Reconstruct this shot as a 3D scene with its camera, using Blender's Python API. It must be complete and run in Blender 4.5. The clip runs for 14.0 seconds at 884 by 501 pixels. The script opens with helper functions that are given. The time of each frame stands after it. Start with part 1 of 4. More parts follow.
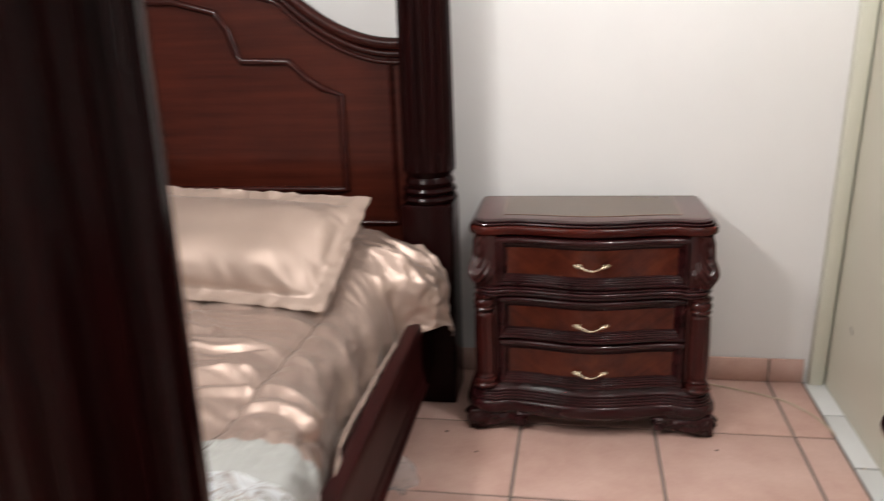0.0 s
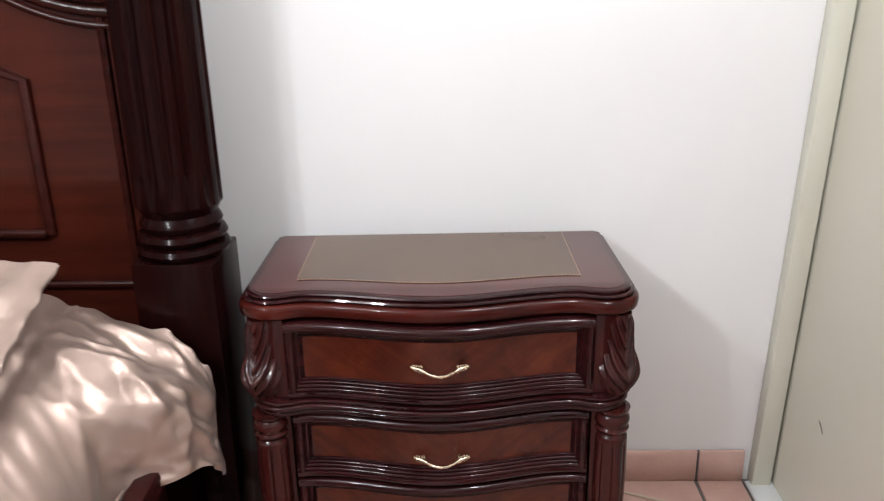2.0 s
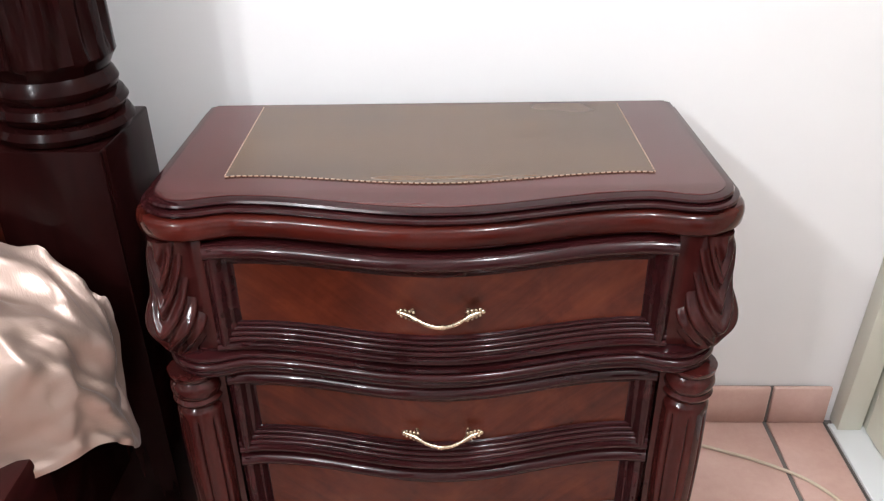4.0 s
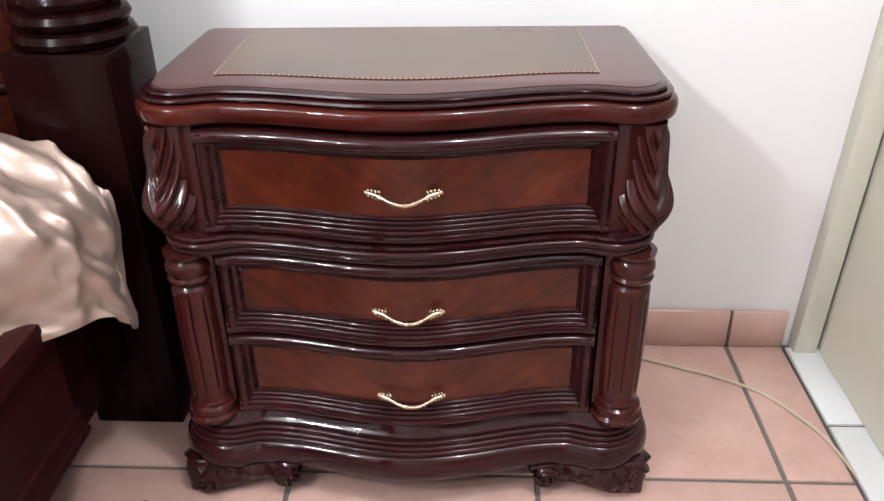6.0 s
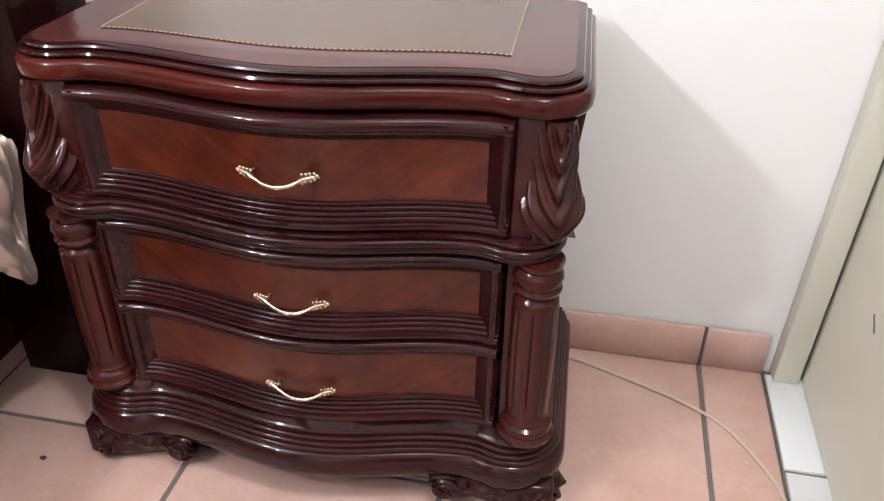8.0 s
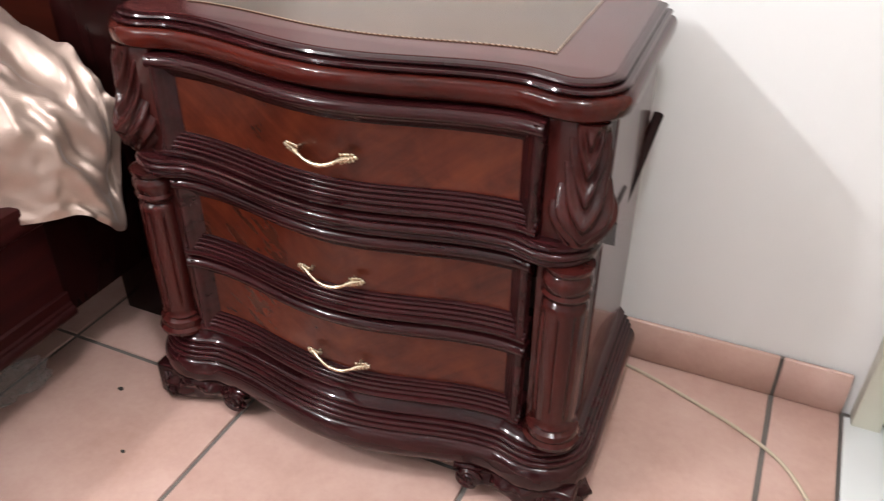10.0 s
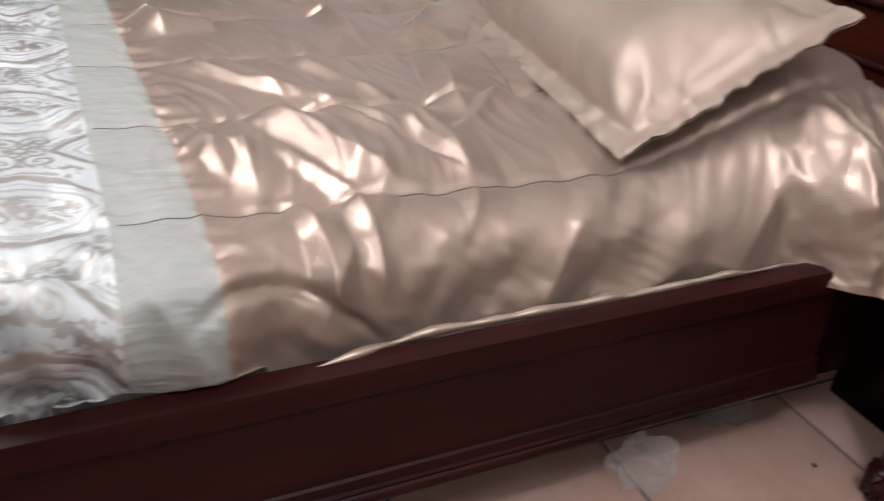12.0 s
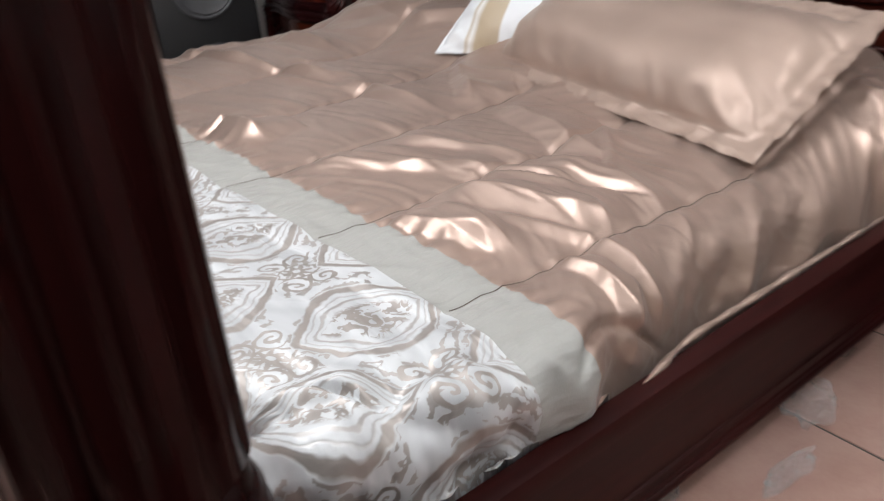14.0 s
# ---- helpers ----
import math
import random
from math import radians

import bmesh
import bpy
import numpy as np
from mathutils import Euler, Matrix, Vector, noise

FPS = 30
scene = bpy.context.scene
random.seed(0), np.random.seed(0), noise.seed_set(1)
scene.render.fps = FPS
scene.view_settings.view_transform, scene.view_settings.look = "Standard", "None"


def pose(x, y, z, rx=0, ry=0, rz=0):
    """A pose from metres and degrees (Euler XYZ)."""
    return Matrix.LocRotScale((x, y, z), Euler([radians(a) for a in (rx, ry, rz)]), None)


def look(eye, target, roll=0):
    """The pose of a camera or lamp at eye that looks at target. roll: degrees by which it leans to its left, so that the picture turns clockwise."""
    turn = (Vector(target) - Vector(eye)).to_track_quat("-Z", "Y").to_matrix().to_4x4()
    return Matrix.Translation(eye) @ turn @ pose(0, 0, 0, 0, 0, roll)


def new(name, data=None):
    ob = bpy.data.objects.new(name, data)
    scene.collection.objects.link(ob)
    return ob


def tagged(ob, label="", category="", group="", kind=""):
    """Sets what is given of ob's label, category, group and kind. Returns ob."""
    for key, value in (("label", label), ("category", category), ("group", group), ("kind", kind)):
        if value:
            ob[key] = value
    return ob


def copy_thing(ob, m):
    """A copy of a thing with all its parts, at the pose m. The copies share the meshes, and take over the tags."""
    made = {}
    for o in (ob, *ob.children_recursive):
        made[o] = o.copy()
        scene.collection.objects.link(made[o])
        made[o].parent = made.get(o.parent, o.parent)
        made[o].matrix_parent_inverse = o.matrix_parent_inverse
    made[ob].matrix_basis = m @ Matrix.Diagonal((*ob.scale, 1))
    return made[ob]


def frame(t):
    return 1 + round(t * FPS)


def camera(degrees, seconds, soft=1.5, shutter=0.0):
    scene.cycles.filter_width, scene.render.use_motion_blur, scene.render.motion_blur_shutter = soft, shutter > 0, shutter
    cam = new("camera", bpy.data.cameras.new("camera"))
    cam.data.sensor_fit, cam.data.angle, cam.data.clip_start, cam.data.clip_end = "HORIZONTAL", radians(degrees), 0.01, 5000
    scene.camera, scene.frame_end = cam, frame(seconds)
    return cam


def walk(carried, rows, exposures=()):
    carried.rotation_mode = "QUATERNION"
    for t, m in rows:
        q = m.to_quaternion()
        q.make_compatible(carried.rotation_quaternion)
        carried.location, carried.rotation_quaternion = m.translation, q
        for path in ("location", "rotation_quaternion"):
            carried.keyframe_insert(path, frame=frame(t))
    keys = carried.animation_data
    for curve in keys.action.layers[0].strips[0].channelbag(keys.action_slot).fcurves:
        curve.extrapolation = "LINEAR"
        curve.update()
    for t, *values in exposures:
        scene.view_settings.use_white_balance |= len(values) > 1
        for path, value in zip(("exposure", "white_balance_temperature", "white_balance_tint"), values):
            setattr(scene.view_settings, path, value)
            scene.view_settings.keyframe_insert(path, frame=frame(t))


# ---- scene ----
cam = camera(57.6, 14.0, soft=1.1, shutter=0.5)
PATH = [
    (0, (-0.701, -2.909, 1.353), (-1.038, -1.019, 0.794), -2.0),
    (0.5, (-0.628, -2.639, 1.359), (-0.797, -0.731, 0.784), 0.1),
    (1, (-0.62, -2.365, 1.332), (-0.766, -0.457, 0.752), 0.0),
    (1.5, (-0.643, -2.083, 1.352), (-0.724, -0.184, 0.729), -1.1),
    (2, (-0.613, -1.836, 1.308), (-0.668, 0.049, 0.642), -1.1),
    (2.5, (-0.598, -1.612, 1.266), (-0.713, 0.22, 0.472), -1.1),
    (5, (-0.651, -1.288, 1.089), (-0.673, 0.445, 0.09), -0.6),
    (5.5, (-0.61, -1.377, 1.068), (-0.659, 0.361, 0.078), -1.2),
    (6, (-0.555, -1.494, 1.067), (-0.645, 0.252, 0.096), -0.8),
    (6.5, (-0.506, -1.523, 1.072), (-0.659, 0.216, 0.095), 0.8),
    (7, (-0.447, -1.461, 1.057), (-0.604, 0.262, 0.053), 1.0),
    (9.5, (-0.098, -1.278, 1.064), (-0.737, 0.249, -0.058), -0.4),
    (10, (-0.11, -1.283, 1.071), (-0.795, 0.238, -0.032), 0.2),
    (10.5, (-0.208, -1.318, 1.092), (-1.126, 0.117, 0.044), 1.9),
    (11, (-0.285, -1.356, 1.097), (-1.607, -0.216, 0.121), 3.8),
    (11.5, (-0.344, -1.5, 1.076), (-1.871, -0.615, 0.135), 5.2),
    (12, (-0.361, -1.651, 1.08), (-1.959, -0.947, 0.104), 3.5),
    (12.5, (-0.423, -1.782, 1.102), (-2.023, -1.176, 0.067), 0.9),
    (13, (-0.551, -1.884, 1.119), (-2.14, -1.313, 0.048), -1.5),
    (13.5, (-0.612, -2.038, 1.166), (-2.147, -1.288, 0.146), -3.8),
    (14, (-0.550, -2.310, 1.224), (-1.986, -1.270, 0.297), -4.3),
]
EXPOSURES = [(0.0, -0.60, 6620, 10), (1.0, -0.42, 6400, 10), (2.0, -0.31, 6150, 10), (5.0, 0.15, 6090, 10), (7.0, 0.12, 6130, 10), (9.5, 0.2, 6200, 10), (10.5, 0.1, 6300, 10), (11.0, 0.3, 6300, 10), (11.5, -0.12, 6300, 10), (12.5, -0.93, 6300, 10), (13.0, -0.98, 6280, 10), (13.5, -1.08, 6260, 10), (14.0, -0.66, 6300, 10)]
walk(cam, [(t, look(eye, target, roll)) for t, eye, target, roll in PATH], EXPOSURES)


# ---- light ----
world = bpy.data.worlds.new("room_world")
scene.world = world
world.use_nodes = True
world.node_tree.nodes["Background"].inputs["Color"].default_value = (0.9, 0.95, 1.0, 1)
world.node_tree.nodes["Background"].inputs["Strength"].default_value = 0.05


def bulb(x, y, z, watts, radius, colour):
    lamp = bpy.data.lights.new("bulb", "POINT")
    lamp.energy, lamp.shadow_soft_size, lamp.color = watts, radius, colour
    new("bulb", lamp).location = (x, y, z)


bulb(-2.17, -2.05, 2.35, 88, 0.06, (1.0, 0.985, 0.975))
bulb(-2.17, -2.69, 2.37, 80, 0.06, (1.0, 0.985, 0.975))
bulb(-0.10, -1.06, 2.60, 60, 0.07, (1.0, 0.99, 0.985))


# ---- materials ----
class Nodes:
    """A node material, built by short calls."""

    def __init__(self, name):
        self.mat = bpy.data.materials.new(name)
        self.mat.use_nodes = True
        self.tree = self.mat.node_tree
        self.shader = self.tree.nodes["Principled BSDF"]

    def add(self, kind, **values):
        node = self.tree.nodes.new(kind)
        for key, value in values.items():
            setattr(node, key, value)
        return node

    def put(self, socket, value):
        if isinstance(value, bpy.types.NodeSocket):
            self.tree.links.new(value, socket)
        else:
            socket.default_value = value

    def math(self, op, a, b=0.0, c=0.0):
        node = self.add("ShaderNodeMath", operation=op)
        for n, value in enumerate((a, b, c)):
            self.put(node.inputs[n], value)
        return node.outputs[0]

    def coords(self, kind="Object", scale=(1, 1, 1), turn=(0, 0, 0)):
        node = self.add("ShaderNodeTexCoord")
        mapping = self.add("ShaderNodeMapping")
        self.tree.links.new(node.outputs[kind], mapping.inputs["Vector"])
        mapping.inputs["Scale"].default_value = scale
        mapping.inputs["Rotation"].default_value = [radians(a) for a in turn]
        return mapping.outputs[0]

    def noise(self, vector, scale, detail=4.0, rough=0.55, twist=0.0):
        node = self.add("ShaderNodeTexNoise")
        self.put(node.inputs["Vector"], vector)
        for key, value in (("Scale", scale), ("Detail", detail), ("Roughness", rough), ("Distortion", twist)):
            node.inputs[key].default_value = value
        return node.outputs["Fac"]

    def ramp(self, fac, *stops):
        node = self.add("ShaderNodeValToRGB")
        self.put(node.inputs[0], fac)
        while len(node.color_ramp.elements) < len(stops):
            node.color_ramp.elements.new(0.5)
        for element, (at, colour) in zip(node.color_ramp.elements, stops):
            element.position, element.color = at, (*colour, 1)
        return node.outputs[0]

    def mix(self, fac, a, b, blend="MIX"):
        node = self.add("ShaderNodeMix", data_type="RGBA", blend_type=blend)
        self.put(node.inputs[0], fac)
        self.put(node.inputs[6], a if isinstance(a, bpy.types.NodeSocket) else (*a, 1))
        self.put(node.inputs[7], b if isinstance(b, bpy.types.NodeSocket) else (*b, 1))
        return node.outputs[2]

    def bump(self, height, strength=0.2, distance=0.002):
        node = self.add("ShaderNodeBump")
        node.inputs["Strength"].default_value, node.inputs["Distance"].default_value = strength, distance
        self.put(node.inputs["Height"], height)
        self.put(self.shader.inputs["Normal"], node.outputs[0])

    def set(self, **values):
        for key, value in values.items():
            self.put(self.shader.inputs[key.replace("_", " ")], value)
        return self.mat


def lacquered(name, dark, light, along="Z", rough=0.2, coat=0.5, patch=2.2, spec=0.5, relief=0.06):
    """Stained and lacquered wood; the grain runs along an axis of the thing."""
    m = Nodes(name)
    scale = [38.0, 38.0, 38.0]
    scale["XYZ".index(along)] = 2.5
    grain = m.noise(m.coords(scale=scale), 1.0, 4.0, 0.55)
    cloud = m.noise(m.coords(), patch, 4.0)
    fac = m.math("ADD", m.math("MULTIPLY", grain, 0.6), m.math("MULTIPLY", cloud, 0.5))
    colour = m.ramp(fac, (0.36, dark), (0.72, light))
    if relief:
        m.bump(grain, relief, 0.0006)
    smear = m.noise(m.coords(), 3.5, 2.0)
    return m.set(Base_Color=colour, Roughness=m.math("MULTIPLY_ADD", smear, 0.10, rough - 0.05), Coat_Weight=coat, Coat_Roughness=0.035, Specular_IOR_Level=spec)


def veneer_wood():
    """Book-matched veneer: the grain rises from the middle to both sides."""
    m = Nodes("veneer_wood")
    split = m.add("ShaderNodeSeparateXYZ")
    m.tree.links.new(m.coords(), split.inputs[0])
    x = m.math("ABSOLUTE", split.outputs[0])
    along = m.math("MULTIPLY", m.math("ADD", x, split.outputs[2]), 3.0)
    across = m.math("MULTIPLY", m.math("SUBTRACT", split.outputs[2], m.math("MULTIPLY", x, 0.75)), 34.0)
    join = m.add("ShaderNodeCombineXYZ")
    m.put(join.inputs[0], along)
    m.put(join.inputs[1], across)
    grain = m.noise(join.outputs[0], 1.0, 6.0, 0.62, 0.9)
    cloud = m.noise(m.coords(), 13.0, 4.0, 0.6, 0.5)
    fac = m.math("ADD", m.math("MULTIPLY", grain, 0.40), m.math("MULTIPLY", cloud, 0.62))
    colour = m.ramp(fac, (0.30, (0.026, 0.0055, 0.003)), (0.50, (0.070, 0.0125, 0.0055)), (0.78, (0.125, 0.026, 0.010)))
    m.bump(grain, 0.05, 0.0005)
    return m.set(Base_Color=colour, Roughness=0.27, Coat_Weight=0.12, Coat_Roughness=0.12, Specular_IOR_Level=0.35)


MOULDING = lacquered("moulding_wood", (0.011, 0.0026, 0.0030), (0.033, 0.0064, 0.0070), "X", 0.12, 0.42, spec=0.10)
RED_EDGE = lacquered("red_edge_wood", (0.018, 0.0030, 0.0026), (0.078, 0.0110, 0.0066), "X", 0.13, 0.36, spec=0.08)
COLUMN = lacquered("column_wood", (0.015, 0.0032, 0.0032), (0.050, 0.0088, 0.0070), "Z", 0.13, 0.38, spec=0.10)
TOP_WOOD = lacquered("top_wood", (0.042, 0.010, 0.0095), (0.080, 0.021, 0.019), "X", 0.24, 0.25, spec=0.4, relief=0.0)
INLAY_FIELD = lacquered("inlay_field_wood", (0.046, 0.027, 0.017), (0.105, 0.057, 0.027), "X", 0.26, 0.25, 5.0, spec=0.4, relief=0.0)
BED_PANEL = lacquered("bed_panel_wood", (0.024, 0.0042, 0.0024), (0.062, 0.0115, 0.006), "X", 0.30, 0.04, spec=0.18, relief=0.0)
HEAD_TRIM = lacquered("headboard_trim_wood", (0.015, 0.0034, 0.0026), (0.040, 0.0082, 0.0058), "X", 0.22, 0.06, spec=0.14, relief=0.0)
BED_FRAME = lacquered("bed_frame_wood", (0.012, 0.0024, 0.0024), (0.032, 0.0056, 0.005), "Y", 0.42, 0.0, spec=0.10)
BED_POST = lacquered("bed_post_wood", (0.005, 0.0014, 0.0014), (0.015, 0.0032, 0.0030), "Z", 0.18, 0.03, spec=0.06)
DARK_INSIDE = lacquered("dark_inside_wood", (0.012, 0.006, 0.005), (0.03, 0.012, 0.01), "Z", 0.6, 0.0)
VENEER = veneer_wood()


def metal(name, colour, rough):
    m = Nodes(name)
    tarnish = m.noise(m.coords(), 160.0, 3.0)
    return m.set(Base_Color=m.mix(tarnish, [c * 0.55 for c in colour], colour), Metallic=1.0, Roughness=m.math("MULTIPLY_ADD", tarnish, 0.2, rough))


BRASS = metal("aged_brass", (0.74, 0.62, 0.44), 0.16)
CHROME = metal("satin_chrome", (0.62, 0.60, 0.57), 0.2)


def painted(name, colour, rough=0.85, stain=0.06, bump=0.25):
    m = Nodes(name)
    broad, fine = m.noise(m.coords(), 1.3, 4.0), m.noise(m.coords(), 70.0, 4.0)
    trowel = m.noise(m.coords(), 7.0, 3.0)
    dull = [c * (1 - 2 * stain) for c in colour]
    m.bump(m.math("ADD", m.math("MULTIPLY", fine, 0.3), trowel), bump, 0.003)
    return m.set(Base_Color=m.mix(m.math("MULTIPLY_ADD", broad, 1.6, -0.4), dull, colour), Roughness=rough)


WALL_PAINT = painted("white_wall_paint", (0.80, 0.79, 0.78), 0.9, 0.045, 0.16)
CEILING_PAINT = painted("ceiling_paint", (0.82, 0.82, 0.81), 0.95, 0.02, 0.1)
DOOR_PAINT = painted("cream_door_paint", (0.62, 0.59, 0.49), 0.45, 0.05, 0.05)
FRAME_PAINT = painted("cream_frame_paint", (0.64, 0.63, 0.53), 0.4, 0.05, 0.08)
THRESHOLD = painted("white_threshold_stone", (0.70, 0.71, 0.70), 0.35, 0.12, 0.08)


def terracotta():
    m = Nodes("terracotta_tile")
    info = m.add("ShaderNodeObjectInfo")
    shift = m.add("ShaderNodeVectorMath", operation="MULTIPLY_ADD")
    m.put(shift.inputs[0], m.coords())
    shift.inputs[1].default_value = (1, 1, 1)
    m.put(shift.inputs[2], m.math("MULTIPLY", info.outputs["Random"], 30.0))
    cloud = m.noise(shift.outputs[0], 5.5, 5.0, 0.6)
    fine = m.noise(shift.outputs[0], 90.0, 3.0)
    fac = m.math("MULTIPLY_ADD", info.outputs["Random"], 0.16, m.math("MULTIPLY_ADD", fine, 0.16, m.math("MULTIPLY", cloud, 0.72)))
    colour = m.ramp(fac, (0.30, (0.41, 0.245, 0.20)), (0.52, (0.50, 0.325, 0.275)), (0.75, (0.58, 0.40, 0.345)))
    m.bump(m.math("ADD", cloud, m.math("MULTIPLY", fine, 0.15)), 0.12, 0.003)
    return m.set(Base_Color=colour, Roughness=m.math("MULTIPLY_ADD", cloud, 0.2, 0.33))


TILE = terracotta()
GROUT = painted("dark_grout", (0.16, 0.138, 0.125), 0.95, 0.15, 0.3)


def satin(name, dark, light, rough=0.34, folds=0.0, metal_=0.5):
    """Satin: a smooth sheen, fine weave, and small soft creases."""
    m = Nodes(name)
    weave = m.noise(m.coords("UV", (900, 120, 1)), 1.0, 2.0)
    cloud = m.noise(m.coords("UV"), 6.0, 3.0)
    crease = m.noise(m.coords("UV", (2.4, 8.5, 1), (0, 0, -18)), 1.0, 1.0, 0.4, 0.6)
    small = m.noise(m.coords("UV", (16, 16, 1)), 1.0, 2.0, 0.5, 0.5)
    crumple = m.noise(m.coords("UV", (30, 44, 1), (0, 0, 24)), 1.0, 3.0, 0.55, 0.4)
    small = m.math("ADD", small, m.math("MULTIPLY", crumple, 0.5))
    height = m.math("ADD", m.math("MULTIPLY", weave, 0.012), m.math("MULTIPLY", m.math("ADD", crease, m.math("MULTIPLY", small, 0.22)), folds))
    m.bump(height, 1.0, 0.03)
    return m.set(Base_Color=m.mix(cloud, dark, light), Roughness=m.math("MULTIPLY_ADD", weave, 0.08, rough - 0.04), Metallic=metal_, Sheen_Weight=0.15, Sheen_Roughness=0.4)


SATIN = satin("taupe_satin", (0.335, 0.246, 0.205), (0.42, 0.312, 0.262), 0.35, 0.12, 0.58)
PILLOW_SATIN = satin("pillow_satin", (0.34, 0.25, 0.205), (0.40, 0.305, 0.255), 0.44, 0.07, 0.36)


def band_cloth():
    m = Nodes("grey_green_band_cloth")
    weave = m.noise(m.coords("UV", (120, 700, 1)), 1.0, 3.0)
    pucker = m.noise(m.coords("UV", (42, 6, 1)), 1.0, 2.0)
    m.bump(m.math("MULTIPLY_ADD", weave, 0.04, pucker), 0.8, 0.007)
    return m.set(Base_Color=m.mix(weave, (0.26, 0.262, 0.245), (0.325, 0.327, 0.308)), Roughness=0.55, Sheen_Weight=0.2)


def damask():
    """White jacquard with pointed taupe medallions in staggered columns, scrolls between."""
    m = Nodes("damask_jacquard")
    uv = m.coords("UV")
    wob = m.add("ShaderNodeTexNoise")
    m.put(wob.inputs["Vector"], uv)
    wob.inputs["Scale"].default_value = 26.0
    warp = m.add("ShaderNodeVectorMath", operation="MULTIPLY_ADD")
    m.put(warp.inputs[0], wob.outputs["Color"])
    warp.inputs[1].default_value, warp.inputs[2].default_value = (0.024, 0.024, 0), (-0.012, -0.012, 0)
    moved = m.add("ShaderNodeVectorMath", operation="ADD")
    m.put(moved.inputs[0], uv)
    m.put(moved.inputs[1], warp.outputs[0])
    split = m.add("ShaderNodeSeparateXYZ")
    m.put(split.inputs[0], moved.outputs[0])
    u, v = split.outputs[0], split.outputs[1]
    PU, PV = 0.41, 0.33

    def cell(du, dv):
        a = m.math("SUBTRACT", m.math("FRACT", m.math("DIVIDE", m.math("ADD", u, du), PU)), 0.5)
        b = m.math("SUBTRACT", m.math("FRACT", m.math("DIVIDE", m.math("ADD", v, dv), PV)), 0.5)
        a, b = m.math("MULTIPLY", a, PU), m.math("MULTIPLY", b, PV)
        r = m.math("ADD", m.math("DIVIDE", m.math("ABSOLUTE", a), 0.105), m.math("POWER", m.math("ABSOLUTE", m.math("DIVIDE", b, 0.125)), 1.7))
        return r, a, b

    r1, a1, b1 = cell(0.205, -0.035)
    r2, a2, b2 = cell(0.205 + PU / 2, PV / 2 - 0.035)
    r = m.math("MINIMUM", r1, r2)
    leaf = m.noise(moved.outputs[0], 46.0, 2.0, 0.4, 1.6)
    fray = m.math("MULTIPLY_ADD", leaf, 0.34, -0.17)
    rr = m.math("ADD", r, fray)
    ring = m.ramp(rr, (0.0, (1, 1, 1)), (0.42, (1, 1, 1)), (0.50, (0, 0, 0)), (1.0, (0, 0, 0)))
    ring2 = m.ramp(m.math("SUBTRACT", r, 0.5), (0.0, (0, 0, 0)), (0.06, (0, 0, 0)), (0.09, (0.7, 0.7, 0.7)), (0.13, (0.7, 0.7, 0.7)), (0.16, (0, 0, 0)), (0.24, (0, 0, 0)), (0.27, (0.6, 0.6, 0.6)), (0.31, (0, 0, 0)), (0.36, (0, 0, 0)), (0.40, (1, 1, 1)), (0.52, (1, 1, 1)), (0.57, (0, 0, 0)))
    heart = m.math("MULTIPLY", ring, m.math("GREATER_THAN", leaf, 0.47))
    # mirrored curls, blossoms and wavy stems in the gaps between the medallions
    def motif(du, dv):
        _, a, b = cell(du, dv)
        A, B = m.math("ABSOLUTE", a), m.math("ABSOLUTE", b)

        def polar(x, y):
            rad = m.math("SQRT", m.math("ADD", m.math("MULTIPLY", x, x), m.math("MULTIPLY", y, y)))
            return rad, m.math("ARCTAN2", y, x)

        rad, ang = polar(m.math("SUBTRACT", A, 0.043), m.math("SUBTRACT", B, 0.026))
        turn = m.math("FRACT", m.math("ADD", m.math("MULTIPLY", ang, 0.15915), m.math("MULTIPLY", rad, 62.0)))
        curl = m.math("MULTIPLY", m.math("LESS_THAN", turn, 0.42), m.math("LESS_THAN", rad, 0.027))
        rad, ang = polar(a, m.math("SUBTRACT", B, 0.075))
        petal = m.math("MULTIPLY_ADD", m.math("COSINE", m.math("MULTIPLY", ang, 6.0)), 0.007, 0.021)
        flower = m.math("MULTIPLY", m.math("LESS_THAN", rad, petal), m.math("GREATER_THAN", m.math("FRACT", m.math("MULTIPLY", rad, 95.0)), 0.30))
        rad, ang = polar(a, b)
        petal = m.math("MULTIPLY_ADD", m.math("COSINE", m.math("MULTIPLY", ang, 8.0)), 0.006, 0.019)
        flower = m.math("MAXIMUM", flower, m.math("MULTIPLY", m.math("LESS_THAN", rad, petal), m.math("GREATER_THAN", rad, 0.006)))
        stem = m.math("LESS_THAN", m.math("ABSOLUTE", m.math("SUBTRACT", A, m.math("MULTIPLY_ADD", m.math("COSINE", m.math("MULTIPLY", b, 62.0)), 0.012, 0.013))), 0.0026)
        return m.math("MAXIMUM", m.math("MAXIMUM", curl, flower), stem)

    gaps = m.math("MAXIMUM", motif(0.205 + PU / 2, -0.035), motif(0.205, PV / 2 - 0.035))
    blot = m.noise(moved.outputs[0], 17.0, 2.0, 0.5, 0.6)
    stroke = m.math("SINE", m.math("ADD", m.math("MULTIPLY", r, 21.0), m.math("MULTIPLY", leaf, 8.0)))
    leaves = m.math("MULTIPLY", m.math("GREATER_THAN", stroke, 0.1), m.math("GREATER_THAN", blot, 0.50))
    web = m.math("MAXIMUM", gaps, m.math("MULTIPLY", leaves, 0.85))
    scroll = m.math("MULTIPLY", web, m.math("GREATER_THAN", r, 1.08))
    fac = m.math("MINIMUM", m.math("ADD", m.math("ADD", heart, ring2), scroll), 1.0)
    weave = m.noise(m.coords("UV", (700, 700, 1)), 1.0, 2.0)
